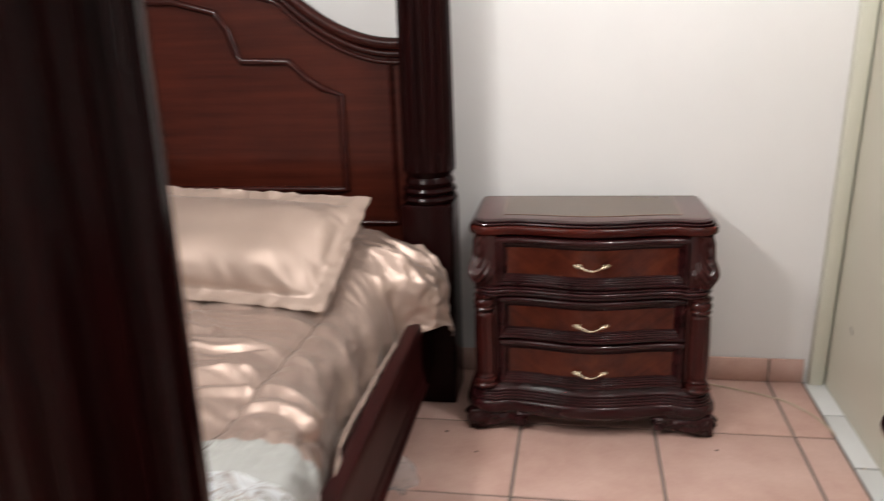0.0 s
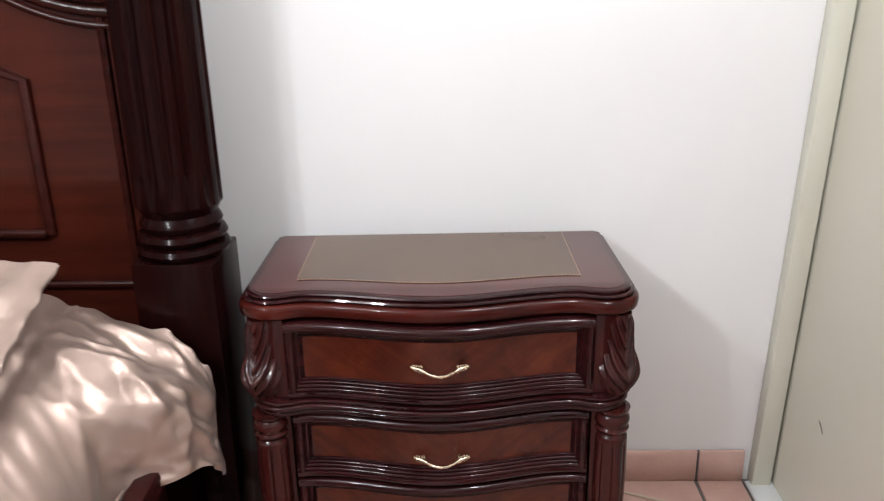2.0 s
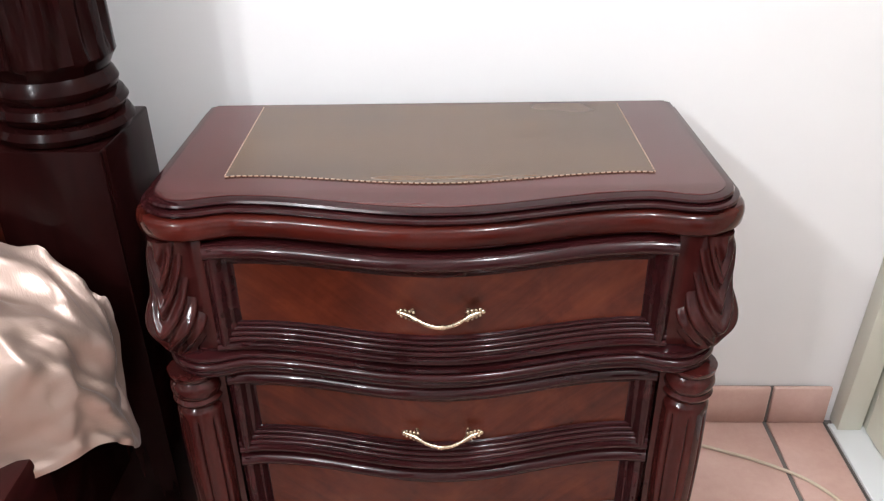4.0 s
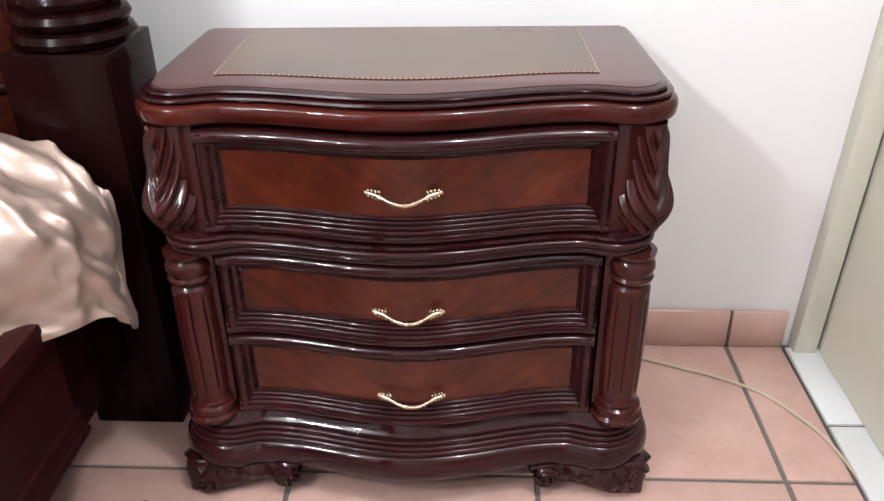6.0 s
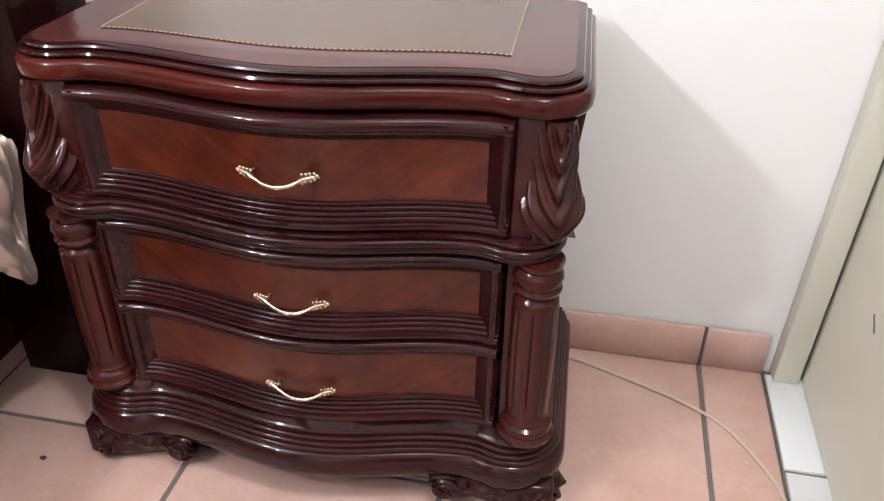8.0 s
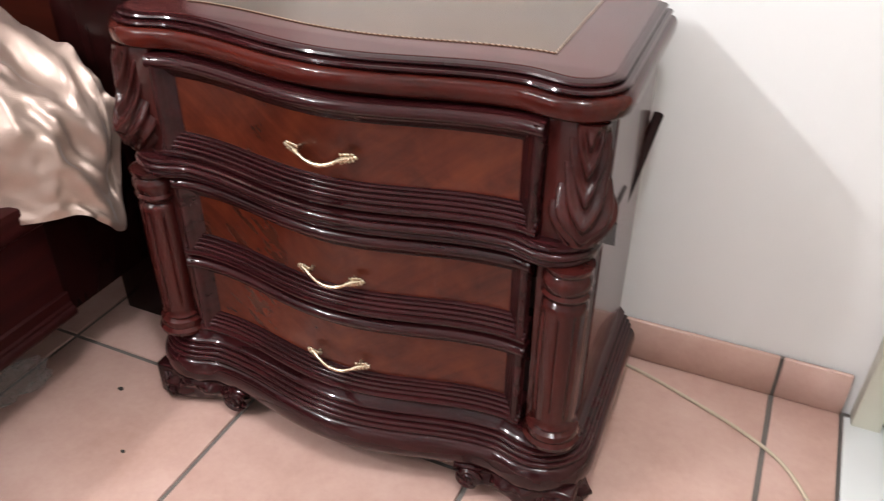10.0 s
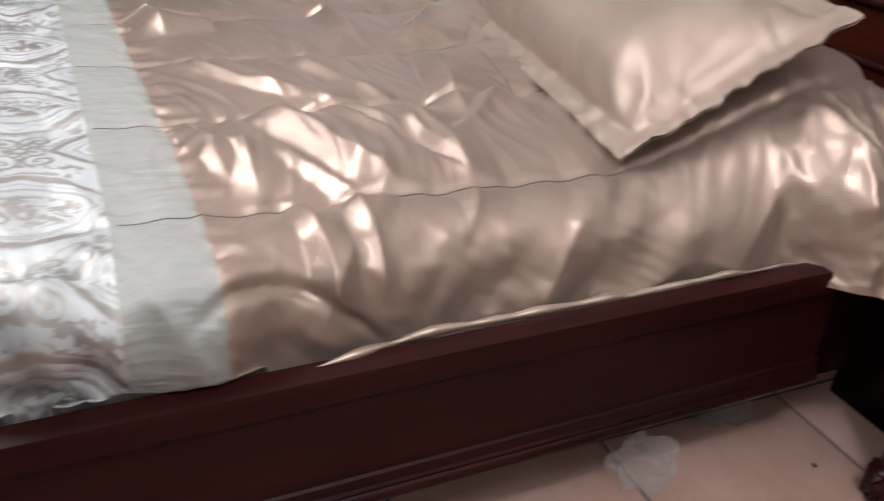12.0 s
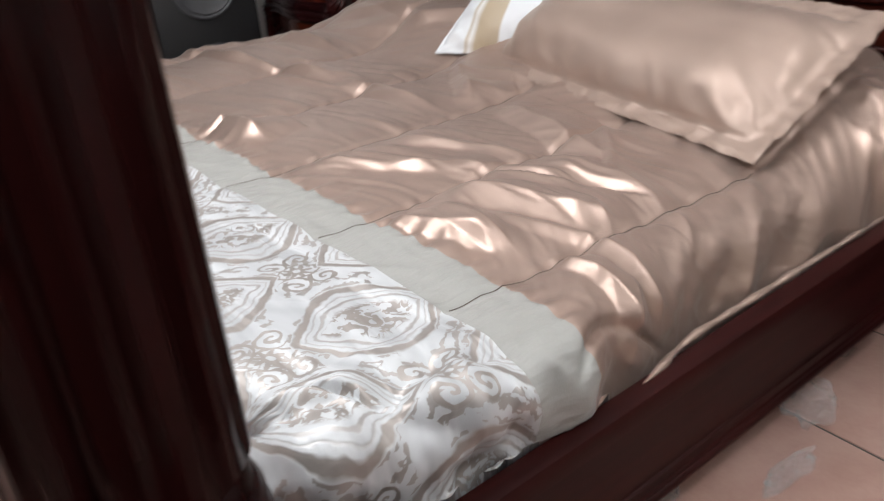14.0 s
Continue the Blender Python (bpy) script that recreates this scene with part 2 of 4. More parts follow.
    tone = m.noise(uv, 7.0, 2.0)
    taupe = m.mix(tone, (0.27, 0.235, 0.205), (0.36, 0.32, 0.29))
    # streaks of jacquard sheen, painted into the ground's colour as lighter and darker white
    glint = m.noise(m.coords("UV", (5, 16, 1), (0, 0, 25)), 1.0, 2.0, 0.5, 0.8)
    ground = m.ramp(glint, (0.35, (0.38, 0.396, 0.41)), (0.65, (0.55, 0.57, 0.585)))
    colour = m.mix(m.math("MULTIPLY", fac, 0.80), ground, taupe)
    m.bump(m.math("ADD", m.math("MULTIPLY_ADD", glint, 7.0, m.math("MULTIPLY", fac, -0.6)), m.math("MULTIPLY", weave, 0.15)), 0.5, 0.0022)
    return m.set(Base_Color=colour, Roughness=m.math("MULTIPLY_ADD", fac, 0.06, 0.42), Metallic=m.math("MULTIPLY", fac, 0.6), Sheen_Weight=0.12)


BAND = band_cloth()
DAMASK = damask()


def stripes():
    m = Nodes("striped_pillow_cloth")
    split = m.add("ShaderNodeSeparateXYZ")
    m.put(split.inputs[0], m.coords("UV"))
    f = m.math("FRACT", m.math("MULTIPLY", split.outputs[0], 3.2))
    colour = m.ramp(f, (0.0, (0.62, 0.64, 0.66)), (0.30, (0.62, 0.64, 0.66)), (0.32, (0.42, 0.36, 0.27)), (0.36, (0.6, 0.6, 0.6)), (0.42, (0.36, 0.29, 0.20)), (0.66, (0.40, 0.33, 0.24)), (0.68, (0.62, 0.64, 0.66)))
    m.bump(m.noise(m.coords("UV", (400, 400, 1)), 1.0, 2.0), 0.1, 0.0006)
    return m.set(Base_Color=colour, Roughness=0.6)


STRIPES = stripes()


def plain(name, colour, rough, **more):
    m = Nodes(name)
    n = m.noise(m.coords(), 25.0, 3.0)
    return m.set(Base_Color=m.mix(n, [c * 0.82 for c in colour], colour), Roughness=m.math("MULTIPLY_ADD", n, 0.15, rough - 0.07), **more)


MATTRESS = plain("mattress_ticking", (0.62, 0.60, 0.56), 0.8)
CABLE = plain("beige_cable_sheath", (0.52, 0.43, 0.32), 0.5)
BLACK = plain("black_plastic", (0.012, 0.012, 0.013), 0.5)
RUBBER = plain("grey_cone_edge", (0.06, 0.06, 0.065), 0.5)
THREAD = plain("dark_taupe_thread", (0.10, 0.075, 0.063), 0.8)
CRUMB = plain("dark_crumb", (0.03, 0.025, 0.02), 0.8)
GOLD_LINE = plain("pale_inlay_wood", (0.34, 0.26, 0.19), 0.35)


def film_plastic():
    m = Nodes("clear_plastic_film")
    n = m.noise(m.coords(), 55.0, 4.0, 0.6, 0.8)
    m.bump(n, 0.9, 0.006)
    return m.set(Base_Color=(0.88, 0.89, 0.90, 1), Roughness=0.10, Transmission_Weight=0.55, IOR=1.35, Alpha=m.math("MULTIPLY_ADD", n, 0.50, 0.02), Specular_IOR_Level=0.9)


PLASTIC = film_plastic()


# ---- mesh helpers ----
def finish(name, bm, material, smooth=38):
    bmesh.ops.recalc_face_normals(bm, faces=bm.faces)
    data = bpy.data.meshes.new(name)
    bm.to_mesh(data)
    bm.free()
    data.materials.append(material)
    data.polygons.foreach_set("use_smooth", [smooth > 0] * len(data.polygons))
    if smooth:
        data.set_sharp_from_angle(angle=radians(smooth))
    return data


def part(name, bm, material, parent, label="", smooth=38):
    ob = new(name, finish(name, bm, material, smooth))
    ob.parent = parent
    return tagged(ob, label)


def thing(name, bm, material, label, category, kind="", smooth=38):
    return tagged(new(name, finish(name, bm, material, smooth)), label, category, kind=kind)


def empty(name, m, label, category, kind="", group=""):
    ob = new(name)
    ob.matrix_basis = m
    return tagged(ob, label, category, group, kind)


def box(bm, x0, x1, y0, y1, z0, z1, bevel=0.0, segments=2):
    made = bmesh.ops.create_cube(bm, size=1.0)["verts"]
    for v in made:
        v.co = Vector(((x0 + x1) / 2 + v.co.x * (x1 - x0), (y0 + y1) / 2 + v.co.y * (y1 - y0), (z0 + z1) / 2 + v.co.z * (z1 - z0)))
    if bevel:
        edges = list({e for v in made for e in v.link_edges})
        bmesh.ops.bevel(bm, geom=edges, offset=bevel, segments=segments, profile=0.5, affect="EDGES")
    return bm


def boxed(*args, **more):
    return box(bmesh.new(), *args, **more)


def grid(bm, rows, close=False, uvs=None):
    """A skin over rows of points."""
    made = [[bm.verts.new(p) for p in row] for row in rows]
    layer = bm.loops.layers.uv.verify() if uvs else None
    for i in range(len(rows) - 1):
        n = len(rows[i])
        for j in range(n if close else n - 1):
            k = (j + 1) % n
            face = bm.faces.new((made[i][j], made[i][k], made[i + 1][k], made[i + 1][j]))
            if uvs:
                for loop, (a, b) in zip(face.loops, ((i, j), (i, k), (i + 1, k), (i + 1, j))):
                    loop[layer].uv = uvs[a][b]
    return made


def sweep(bm, path, profile, cap=True):
    """Carry a profile of (out, z) along an open path of (x, y), outwards to the right of its direction."""
    rows = []
    for i, (x, y) in enumerate(path):
        a, b = path[max(i - 1, 0)], path[min(i + 1, len(path) - 1)]
        d = math.hypot(b[0] - a[0], b[1] - a[1]) or 1
        nx, ny = (b[1] - a[1]) / d, -(b[0] - a[0]) / d
        rows.append([(x + nx * o, y + ny * o, z) for o, z in profile])
    made = grid(bm, rows)
    if cap:
        for end in (made[0], made[-1]):
            if len(end) > 2:
                bm.faces.new(end)
    return made


def lathe(bm, cx, cy, profile, segments=32, flutes=0, depth=0.0, zone=(0, 0), ends=True, sharp=0.6):
    """Turn a profile of (radius, z) about an upright axis, fluted between two heights."""
    rows = []
    for r, z in profile:
        row = []
        for j in range(segments):
            a = 2 * math.pi * j / segments
            k = 0.0
            if flutes and zone[0] <= z <= zone[1]:
                k = depth * max(0.0, math.cos(a * flutes)) ** sharp
            row.append((cx + (r - k) * math.cos(a), cy + (r - k) * math.sin(a), z))
        rows.append(row)
    made = grid(bm, rows, close=True)
    if ends:
        bm.faces.new(made[0])
        bm.faces.new(made[-1])
    return bm


def tube(bm, points, radius, sides=8):
    """A round bar along points; radius a number or one for each point."""
    rows = []
    up = Vector((0, 0, 1))
    for i, p in enumerate(points):
        a, b = Vector(points[max(i - 1, 0)]), Vector(points[min(i + 1, len(points) - 1)])
        d = (b - a).normalized()
        side = d.cross(up if abs(d.z) < 0.95 else Vector((1, 0, 0))).normalized()
        top = side.cross(d)
        r = radius[i] if isinstance(radius, (list, tuple)) else radius
        rows.append([Vector(p) + (side * math.cos(t) + top * math.sin(t)) * r for t in (2 * math.pi * j / sides for j in range(sides))])
    made = grid(bm, rows, close=True)
    bm.faces.new(made[0])
    bm.faces.new(made[-1])
    return bm


def smoothstep(a, b, x):
    t = min(1.0, max(0.0, (x - a) / (b - a)))
    return t * t * (3 - 2 * t)


def blend(points, t):
    """A smooth curve through (t, value) pairs."""
    for (a, p), (b, q) in zip(points, points[1:]):
        if t <= b:
            return p + (q - p) * smoothstep(a, b, t)
    return points[-1][1]


# ---- setting ----
ROOM_W, ROOM_E, ROOM_S, HIGH = -4.75, 0.13, -4.6, 2.78
PITCH, JOINT = 0.445, 0.009
DOOR_END = -0.93


def structure(name, bm, material, label, category, smooth=0):
    return thing(name, bm, material, label, category, "structure", smooth)


floor = structure("floor", boxed(ROOM_W - 0.1, 0.45, ROOM_S - 0.1, 0.1, -0.12, -0.004), GROUT, "terracotta tile floor with dark recessed grout joints", "floor")
wall_north = structure("wall_north", boxed(ROOM_W - 0.1, 0.45, 0.012, 0.13, -0.02, HIGH), WALL_PAINT, "plain white painted plaster wall", "wall")
structure("wall_south", boxed(ROOM_W - 0.1, 0.45, ROOM_S - 0.13, ROOM_S, -0.02, HIGH), WALL_PAINT, "plain white painted plaster wall", "wall")
structure("wall_west", boxed(ROOM_W - 0.13, ROOM_W, ROOM_S, 0.012, -0.02, HIGH), WALL_PAINT, "plain white painted plaster wall", "wall")
east = boxed(ROOM_E, 0.33, ROOM_S, DOOR_END, -0.02, HIGH, bevel=0.006)
box(east, ROOM_E, 0.33, DOOR_END, 0.012, 2.1, HIGH)
structure("wall_east", east, WALL_PAINT, "white painted wall with a door opening", "wall")
structure("ceiling", boxed(ROOM_W - 0.1, 0.45, ROOM_S - 0.1, 0.13, HIGH, HIGH + 0.1), CEILING_PAINT, "plain white painted ceiling", "ceiling")

def lean(bm, by=0.034):
    """The door and its frame stand a little out of plumb."""
    for v in bm.verts:
        v.co.x += by * max(0.0, v.co.z)
    return bm


door = structure("door_1", lean(boxed(0.192, 0.232, DOOR_END + 0.0, -0.034, 0.008, 2.08, bevel=0.002)), DOOR_PAINT, "flat cream painted door, closed, with a round knob", "door")
frame_bm = boxed(0.137, 0.186, -0.030, 0.011, 0.001, 2.1, bevel=0.003)
box(frame_bm, 0.194, 0.26, -0.0315, 0.011, 0.001, 2.1, bevel=0.001)
box(frame_bm, 0.131, 0.186, DOOR_END, -0.0305, 2.083, 2.1)
structure("door_frame", lean(frame_bm), FRAME_PAINT, "cream painted wooden door frame with chipped edges", "door frame", 38)
knob = bmesh.new()
turn = Matrix.Translation((0.192, -0.685, 0.935)) @ Euler((0, radians(-90), 0)).to_matrix().to_4x4()
lathe(knob, 0, 0, [(0.030, 0.0005), (0.030, 0.005), (0.026, 0.008), (0.013, 0.010), (0.013, 0.018), (0.020, 0.021), (0.023, 0.026), (0.023, 0.046), (0.020, 0.050), (0.006, 0.051)], 32)
bmesh.ops.transform(knob, matrix=turn, verts=knob.verts)
part("door_handle", lean(knob), CHROME, door, "satin chrome cylindrical knob")
scratch = bmesh.new()
tube(scratch, [(0.1915, -0.20, 0.305), (0.1912, -0.215, 0.295), (0.1915, -0.225, 0.285)], 0.0014, 5)
part("dent", lean(scratch), GROUT, door, "small dark chip in the paint")


# ---- nightstand ----
def serpentine(u, w):
    """How far the front swells at u: out in the middle, in at both sides, level at the corners."""
    a = abs(u)
    if a < 0.255:
        return -0.013 + 0.040 * (0.5 + 0.5 * math.cos(math.pi * a / 0.255))
    return -0.013 * (0.5 + 0.5 * math.cos(math.pi * min(1.0, (a - 0.255) / max(w - 0.255, 0.01))))


def front_path(w, v, r, back=0.0, n=44, k=10):
    """Round a nightstand from its back, by the left side and the swelling front, to its back again."""
    left = [(-w + 0.004 * (1 - back / v), -back), (-w + 0.002, -(v - r) * 0.5)]
    left += [(-(w - r) - r * math.cos(radians(90 * i / k)), -(v - r) - r * math.sin(radians(90 * i / k))) for i in range(k)]
    run = [(u, -v - serpentine(u, w - r)) for u in (-(w - r) + 2 * (w - r) * i / n for i in range(n + 1))]
    return left + run + [(-x, y) for x, y in reversed(left)]


def strip_path(u0, u1, v, w=0.345, n=40):
    return [(u, -v - serpentine(u, w)) for u in (u0 + (u1 - u0) * i / n for i in range(n + 1))]


def slab(bm, path, profile):
    made = sweep(bm, path, profile, cap=False)
    bm.faces.new([row[0] for row in made])
    bm.faces.new([row[-1] for row in reversed(made)])
    bm.faces.new(made[0] + list(reversed(made[-1])))
    return bm


def half_round(z0, z1, out, base=0.0, n=6):
    return [(base + out * math.sin(math.pi * i / n), z0 + (z1 - z0) * (0.5 - 0.5 * math.cos(math.pi * i / n))) for i in range(n + 1)]


def carved_leaf(bm, cx, cy, sign):
    """A swelling corner bracket, cut with acanthus folds that sweep down and outwards."""
    rows = []
    N, M = 56, 64
    for i in range(N + 1):
        t = i / N
        z = 0.503 + 0.168 * t
        r = blend([(0, 0.027), (0.26, 0.039), (0.62, 0.026), (1.0, 0.022)], t)
        row = []
        for j in range(M + 1):
            a = j / M
            ang = radians(200 - 240 * a) if sign > 0 else radians(-20 + 240 * a)
            mid = a - 0.52
            flow = abs(mid) * 19 + 10.0 * (1 - t) ** 1.3 - 3.0 * t
            fold = math.sin(flow * 2.3)
            mask = smoothstep(0.0, 0.10, t) * (1 - smoothstep(0.86, 1.0, t)) * smoothstep(0.04, 0.16, a) * (1 - smoothstep(0.86, 0.98, a))
            rib = 0.005 * math.exp(-(mid / 0.045) ** 2) * (1 - 0.5 * t)
            d = r + mask * (0.0042 * (abs(fold) ** 0.8 * (1 if fold > 0 else -1)) + rib)
            curl = 0.005 * math.exp(-((t - 0.25) / 0.16) ** 2) * math.exp(-(mid / 0.3) ** 2)
            row.append((cx + (d + curl) * math.cos(ang), cy - (d + curl) * math.sin(ang), z))
        rows.append(row)
    made = grid(bm, rows)
    bm.faces.new(made[0])
    bm.faces.new(made[-1])
    return bm


def scroll_foot(bm, sign):
    """A bracket foot: a volute at the corner and a run of leaves that tapers to the middle."""
    path = front_path(0.390, 0.404, 0.06)
    path = [p for p in path if -p[1] > 0.30 and p[0] * sign > 0.185]
    path.sort(key=lambda p: (abs(p[0]) - (-p[1]) * 0.4))
    total = len(path) - 1
    rows = []
    for i, (x, y) in enumerate(path):
        a, b = path[max(i - 1, 0)], path[min(i + 1, total)]
        d = math.hypot(b[0] - a[0], b[1] - a[1]) or 1
        nx, ny = (b[1] - a[1]) / d * sign, -(b[0] - a[0]) / d * sign
        f = i / total
        low = blend([(0, 0.046), (0.10, 0.028), (0.3, 0.016), (0.5, 0.006), (0.62, 0.0), (1.0, 0.0)], f)
        row = []
        for j in range(21):
            g = j / 20
            z = low + (0.072 - low) * g
            wave = math.sin(f * 38 + g * 6.0) * 0.0065 + math.sin(f * 21 - g * 9.0) * 0.0045
            o = 0.002 + 0.010 * math.sin(math.pi * min(1, g * 1.05)) + wave * math.sin(math.pi * g)
            row.append((x + nx * o, y + ny * o, z))
        row = [(x - nx * 0.03, y - ny * 0.03, low)] + row
        rows.append(row)
    grid(bm, rows)
    for cu, cv, cz, r in ((0.371, 0.394, 0.031, 0.031), (0.222, 0.402, 0.040, 0.020)):
        n = 70
        turn = Euler((0, 0, radians(38 * sign if cu > 0.3 else 0))).to_matrix()
        pts, rad = [], []
        for i in range(n + 1):
            f = i / n
            ang, q = f * 2.2 * 2 * math.pi * sign, r * (1 - 0.82 * f)
            p = turn @ Vector((q * math.cos(ang) , -0.005 - 0.005 * f, q * math.sin(ang)))
            pts.append((cu * sign + p.x, -cv + p.y, max(cz + p.z, 0.006)))
            rad.append(0.0058 * (1 - 0.4 * f))
        tube(bm, pts, rad, 7)
        made = bmesh.ops.create_uvsphere(bm, u_segments=14, v_segments=8, radius=1.0)["verts"]
        for v in made:
            p = turn @ Vector((v.co.x * r, v.co.y * 0.008, v.co.z * r))
            v.co = Vector((cu * sign + p.x, -cv + p.y - 0.002, max(cz + p.z, 0.001)))
    box(bm, sign * 0.360 - 0.03, sign * 0.360 + 0.03, -0.405, -0.34, 0.0, 0.07, bevel=0.006)
    return bm


def bail_handle(parent, z, v):
    """A drooping brass bail between two beaded leaf ends."""
    bm = bmesh.new()
    pts, rad = [], []
    for i in range(25):
        x = -0.032 + 0.064 * i / 24
        q = x / 0.032
        pts.append((x, -v - 0.016 - 0.004 * (1 - q * q), z - 0.0075 * (1 - q * q) + 0.002 * q * q))
        rad.append(0.0023 + 0.0009 * (1 - q * q))
    tube(bm, pts, rad, 10)
    for s in (-1, 1):
        tube(bm, [(s * 0.031, -v - 0.016, z + 0.001), (s * 0.040, -v - 0.011, z + 0.004), (s * 0.055, -v - 0.006, z + 0.007)], [0.0032, 0.0040, 0.0022], 10)
        tube(bm, [(s * 0.038, -v + 0.004, z + 0.003), (s * 0.038, -v - 0.013, z + 0.003)], 0.0036, 10)
        for k in range(4):
            for up in (-1, 1):
                m = Matrix.Translation((s * (0.036 + 0.0055 * k), -v - 0.011 + 0.0012 * k, z + 0.004 + 0.001 * k + up * (0.0062 - 0.0006 * k)))
                bmesh.ops.create_uvsphere(bm, u_segments=8, v_segments=6, radius=0.0026, matrix=m)
        bmesh.ops.create_uvsphere(bm, u_segments=10, v_segments=8, radius=0.0036, matrix=Matrix.Translation((s * 0.056, -v - 0.006, z + 0.0072)))
    bmesh.ops.scale(bm, vec=(0.93, 1, 1), verts=bm.verts)
    return part("handle", bm, BRASS, parent, "cast brass bail handle with leaf ends")


def drawer(parent, z0, z1, half, v, grip):
    """A swelling drawer front: dark frame with a ribbed foot moulding round a veneered panel."""
    bm = bmesh.new()
    edge = 0.035
    sweep(bm, strip_path(-half, half, v), [(-0.03, z1)] + [(-0.03, z1 - 0.040), (-0.010, z1 - 0.038), (-0.004, z1 - 0.032), (0.000, z1 - 0.024)] + half_round(z1 - 0.022, z1 - 0.001, 0.012, 0.001, 8) + [(-0.03, z1 - 0.0005)])
    ribs = [(-0.03, z0)] + half_round(z0 + 0.001, z0 + 0.0125, 0.0042, 0.008, 5)
    for k, (low, high, at) in enumerate(((0.0125, 0.0195, 0.0065), (0.0195, 0.026, 0.003), (0.026, 0.032, -0.001), (0.032, 0.037, -0.005))):
        ribs += half_round(z0 + low, z0 + high, 0.0017, at, 5)
    ribs += [(-0.03, z0 + 0.038)]
    sweep(bm, strip_path(-half, half, v), ribs)
    for s in (-1, 1):
        a, b = sorted((s * half, s * (half - edge)))
        n = 18
        rows = []
        for i in range(n + 1):
            u = a + (b - a) * i / n
            f = abs(abs(u) - (half - edge)) / edge
            o = 0.011 * math.sin(math.pi * min(1, max(0, (f - 0.38) / 0.62))) - 0.010 + 0.011 * smoothstep(0.0, 0.40, f)
            y = -v - serpentine(u, 0.345)
            rows.append([(u, y + 0.03, z0 + 0.002), (u, y - o, z0 + 0.002), (u, y - o, z1 - 0.004), (u, y + 0.03, z1 - 0.004)])
        grid(bm, rows)
    body = part("drawer", bm, MOULDING, parent, "dark moulded drawer front")
    panel = bmesh.new()
    rows = []
    for x, y in strip_path(-half + edge * 0.8, half - edge * 0.8, v - 0.009, n=48):
        rows.append([(x, y, z0 + 0.028 + (z1 - z0 - 0.048) * j / 4) for j in range(5)])
    grid(panel, rows)
    part("panel", panel, VENEER, body, "red-brown book-matched veneer panel")
    bail_handle(body, grip, v + 0.020)
    return body


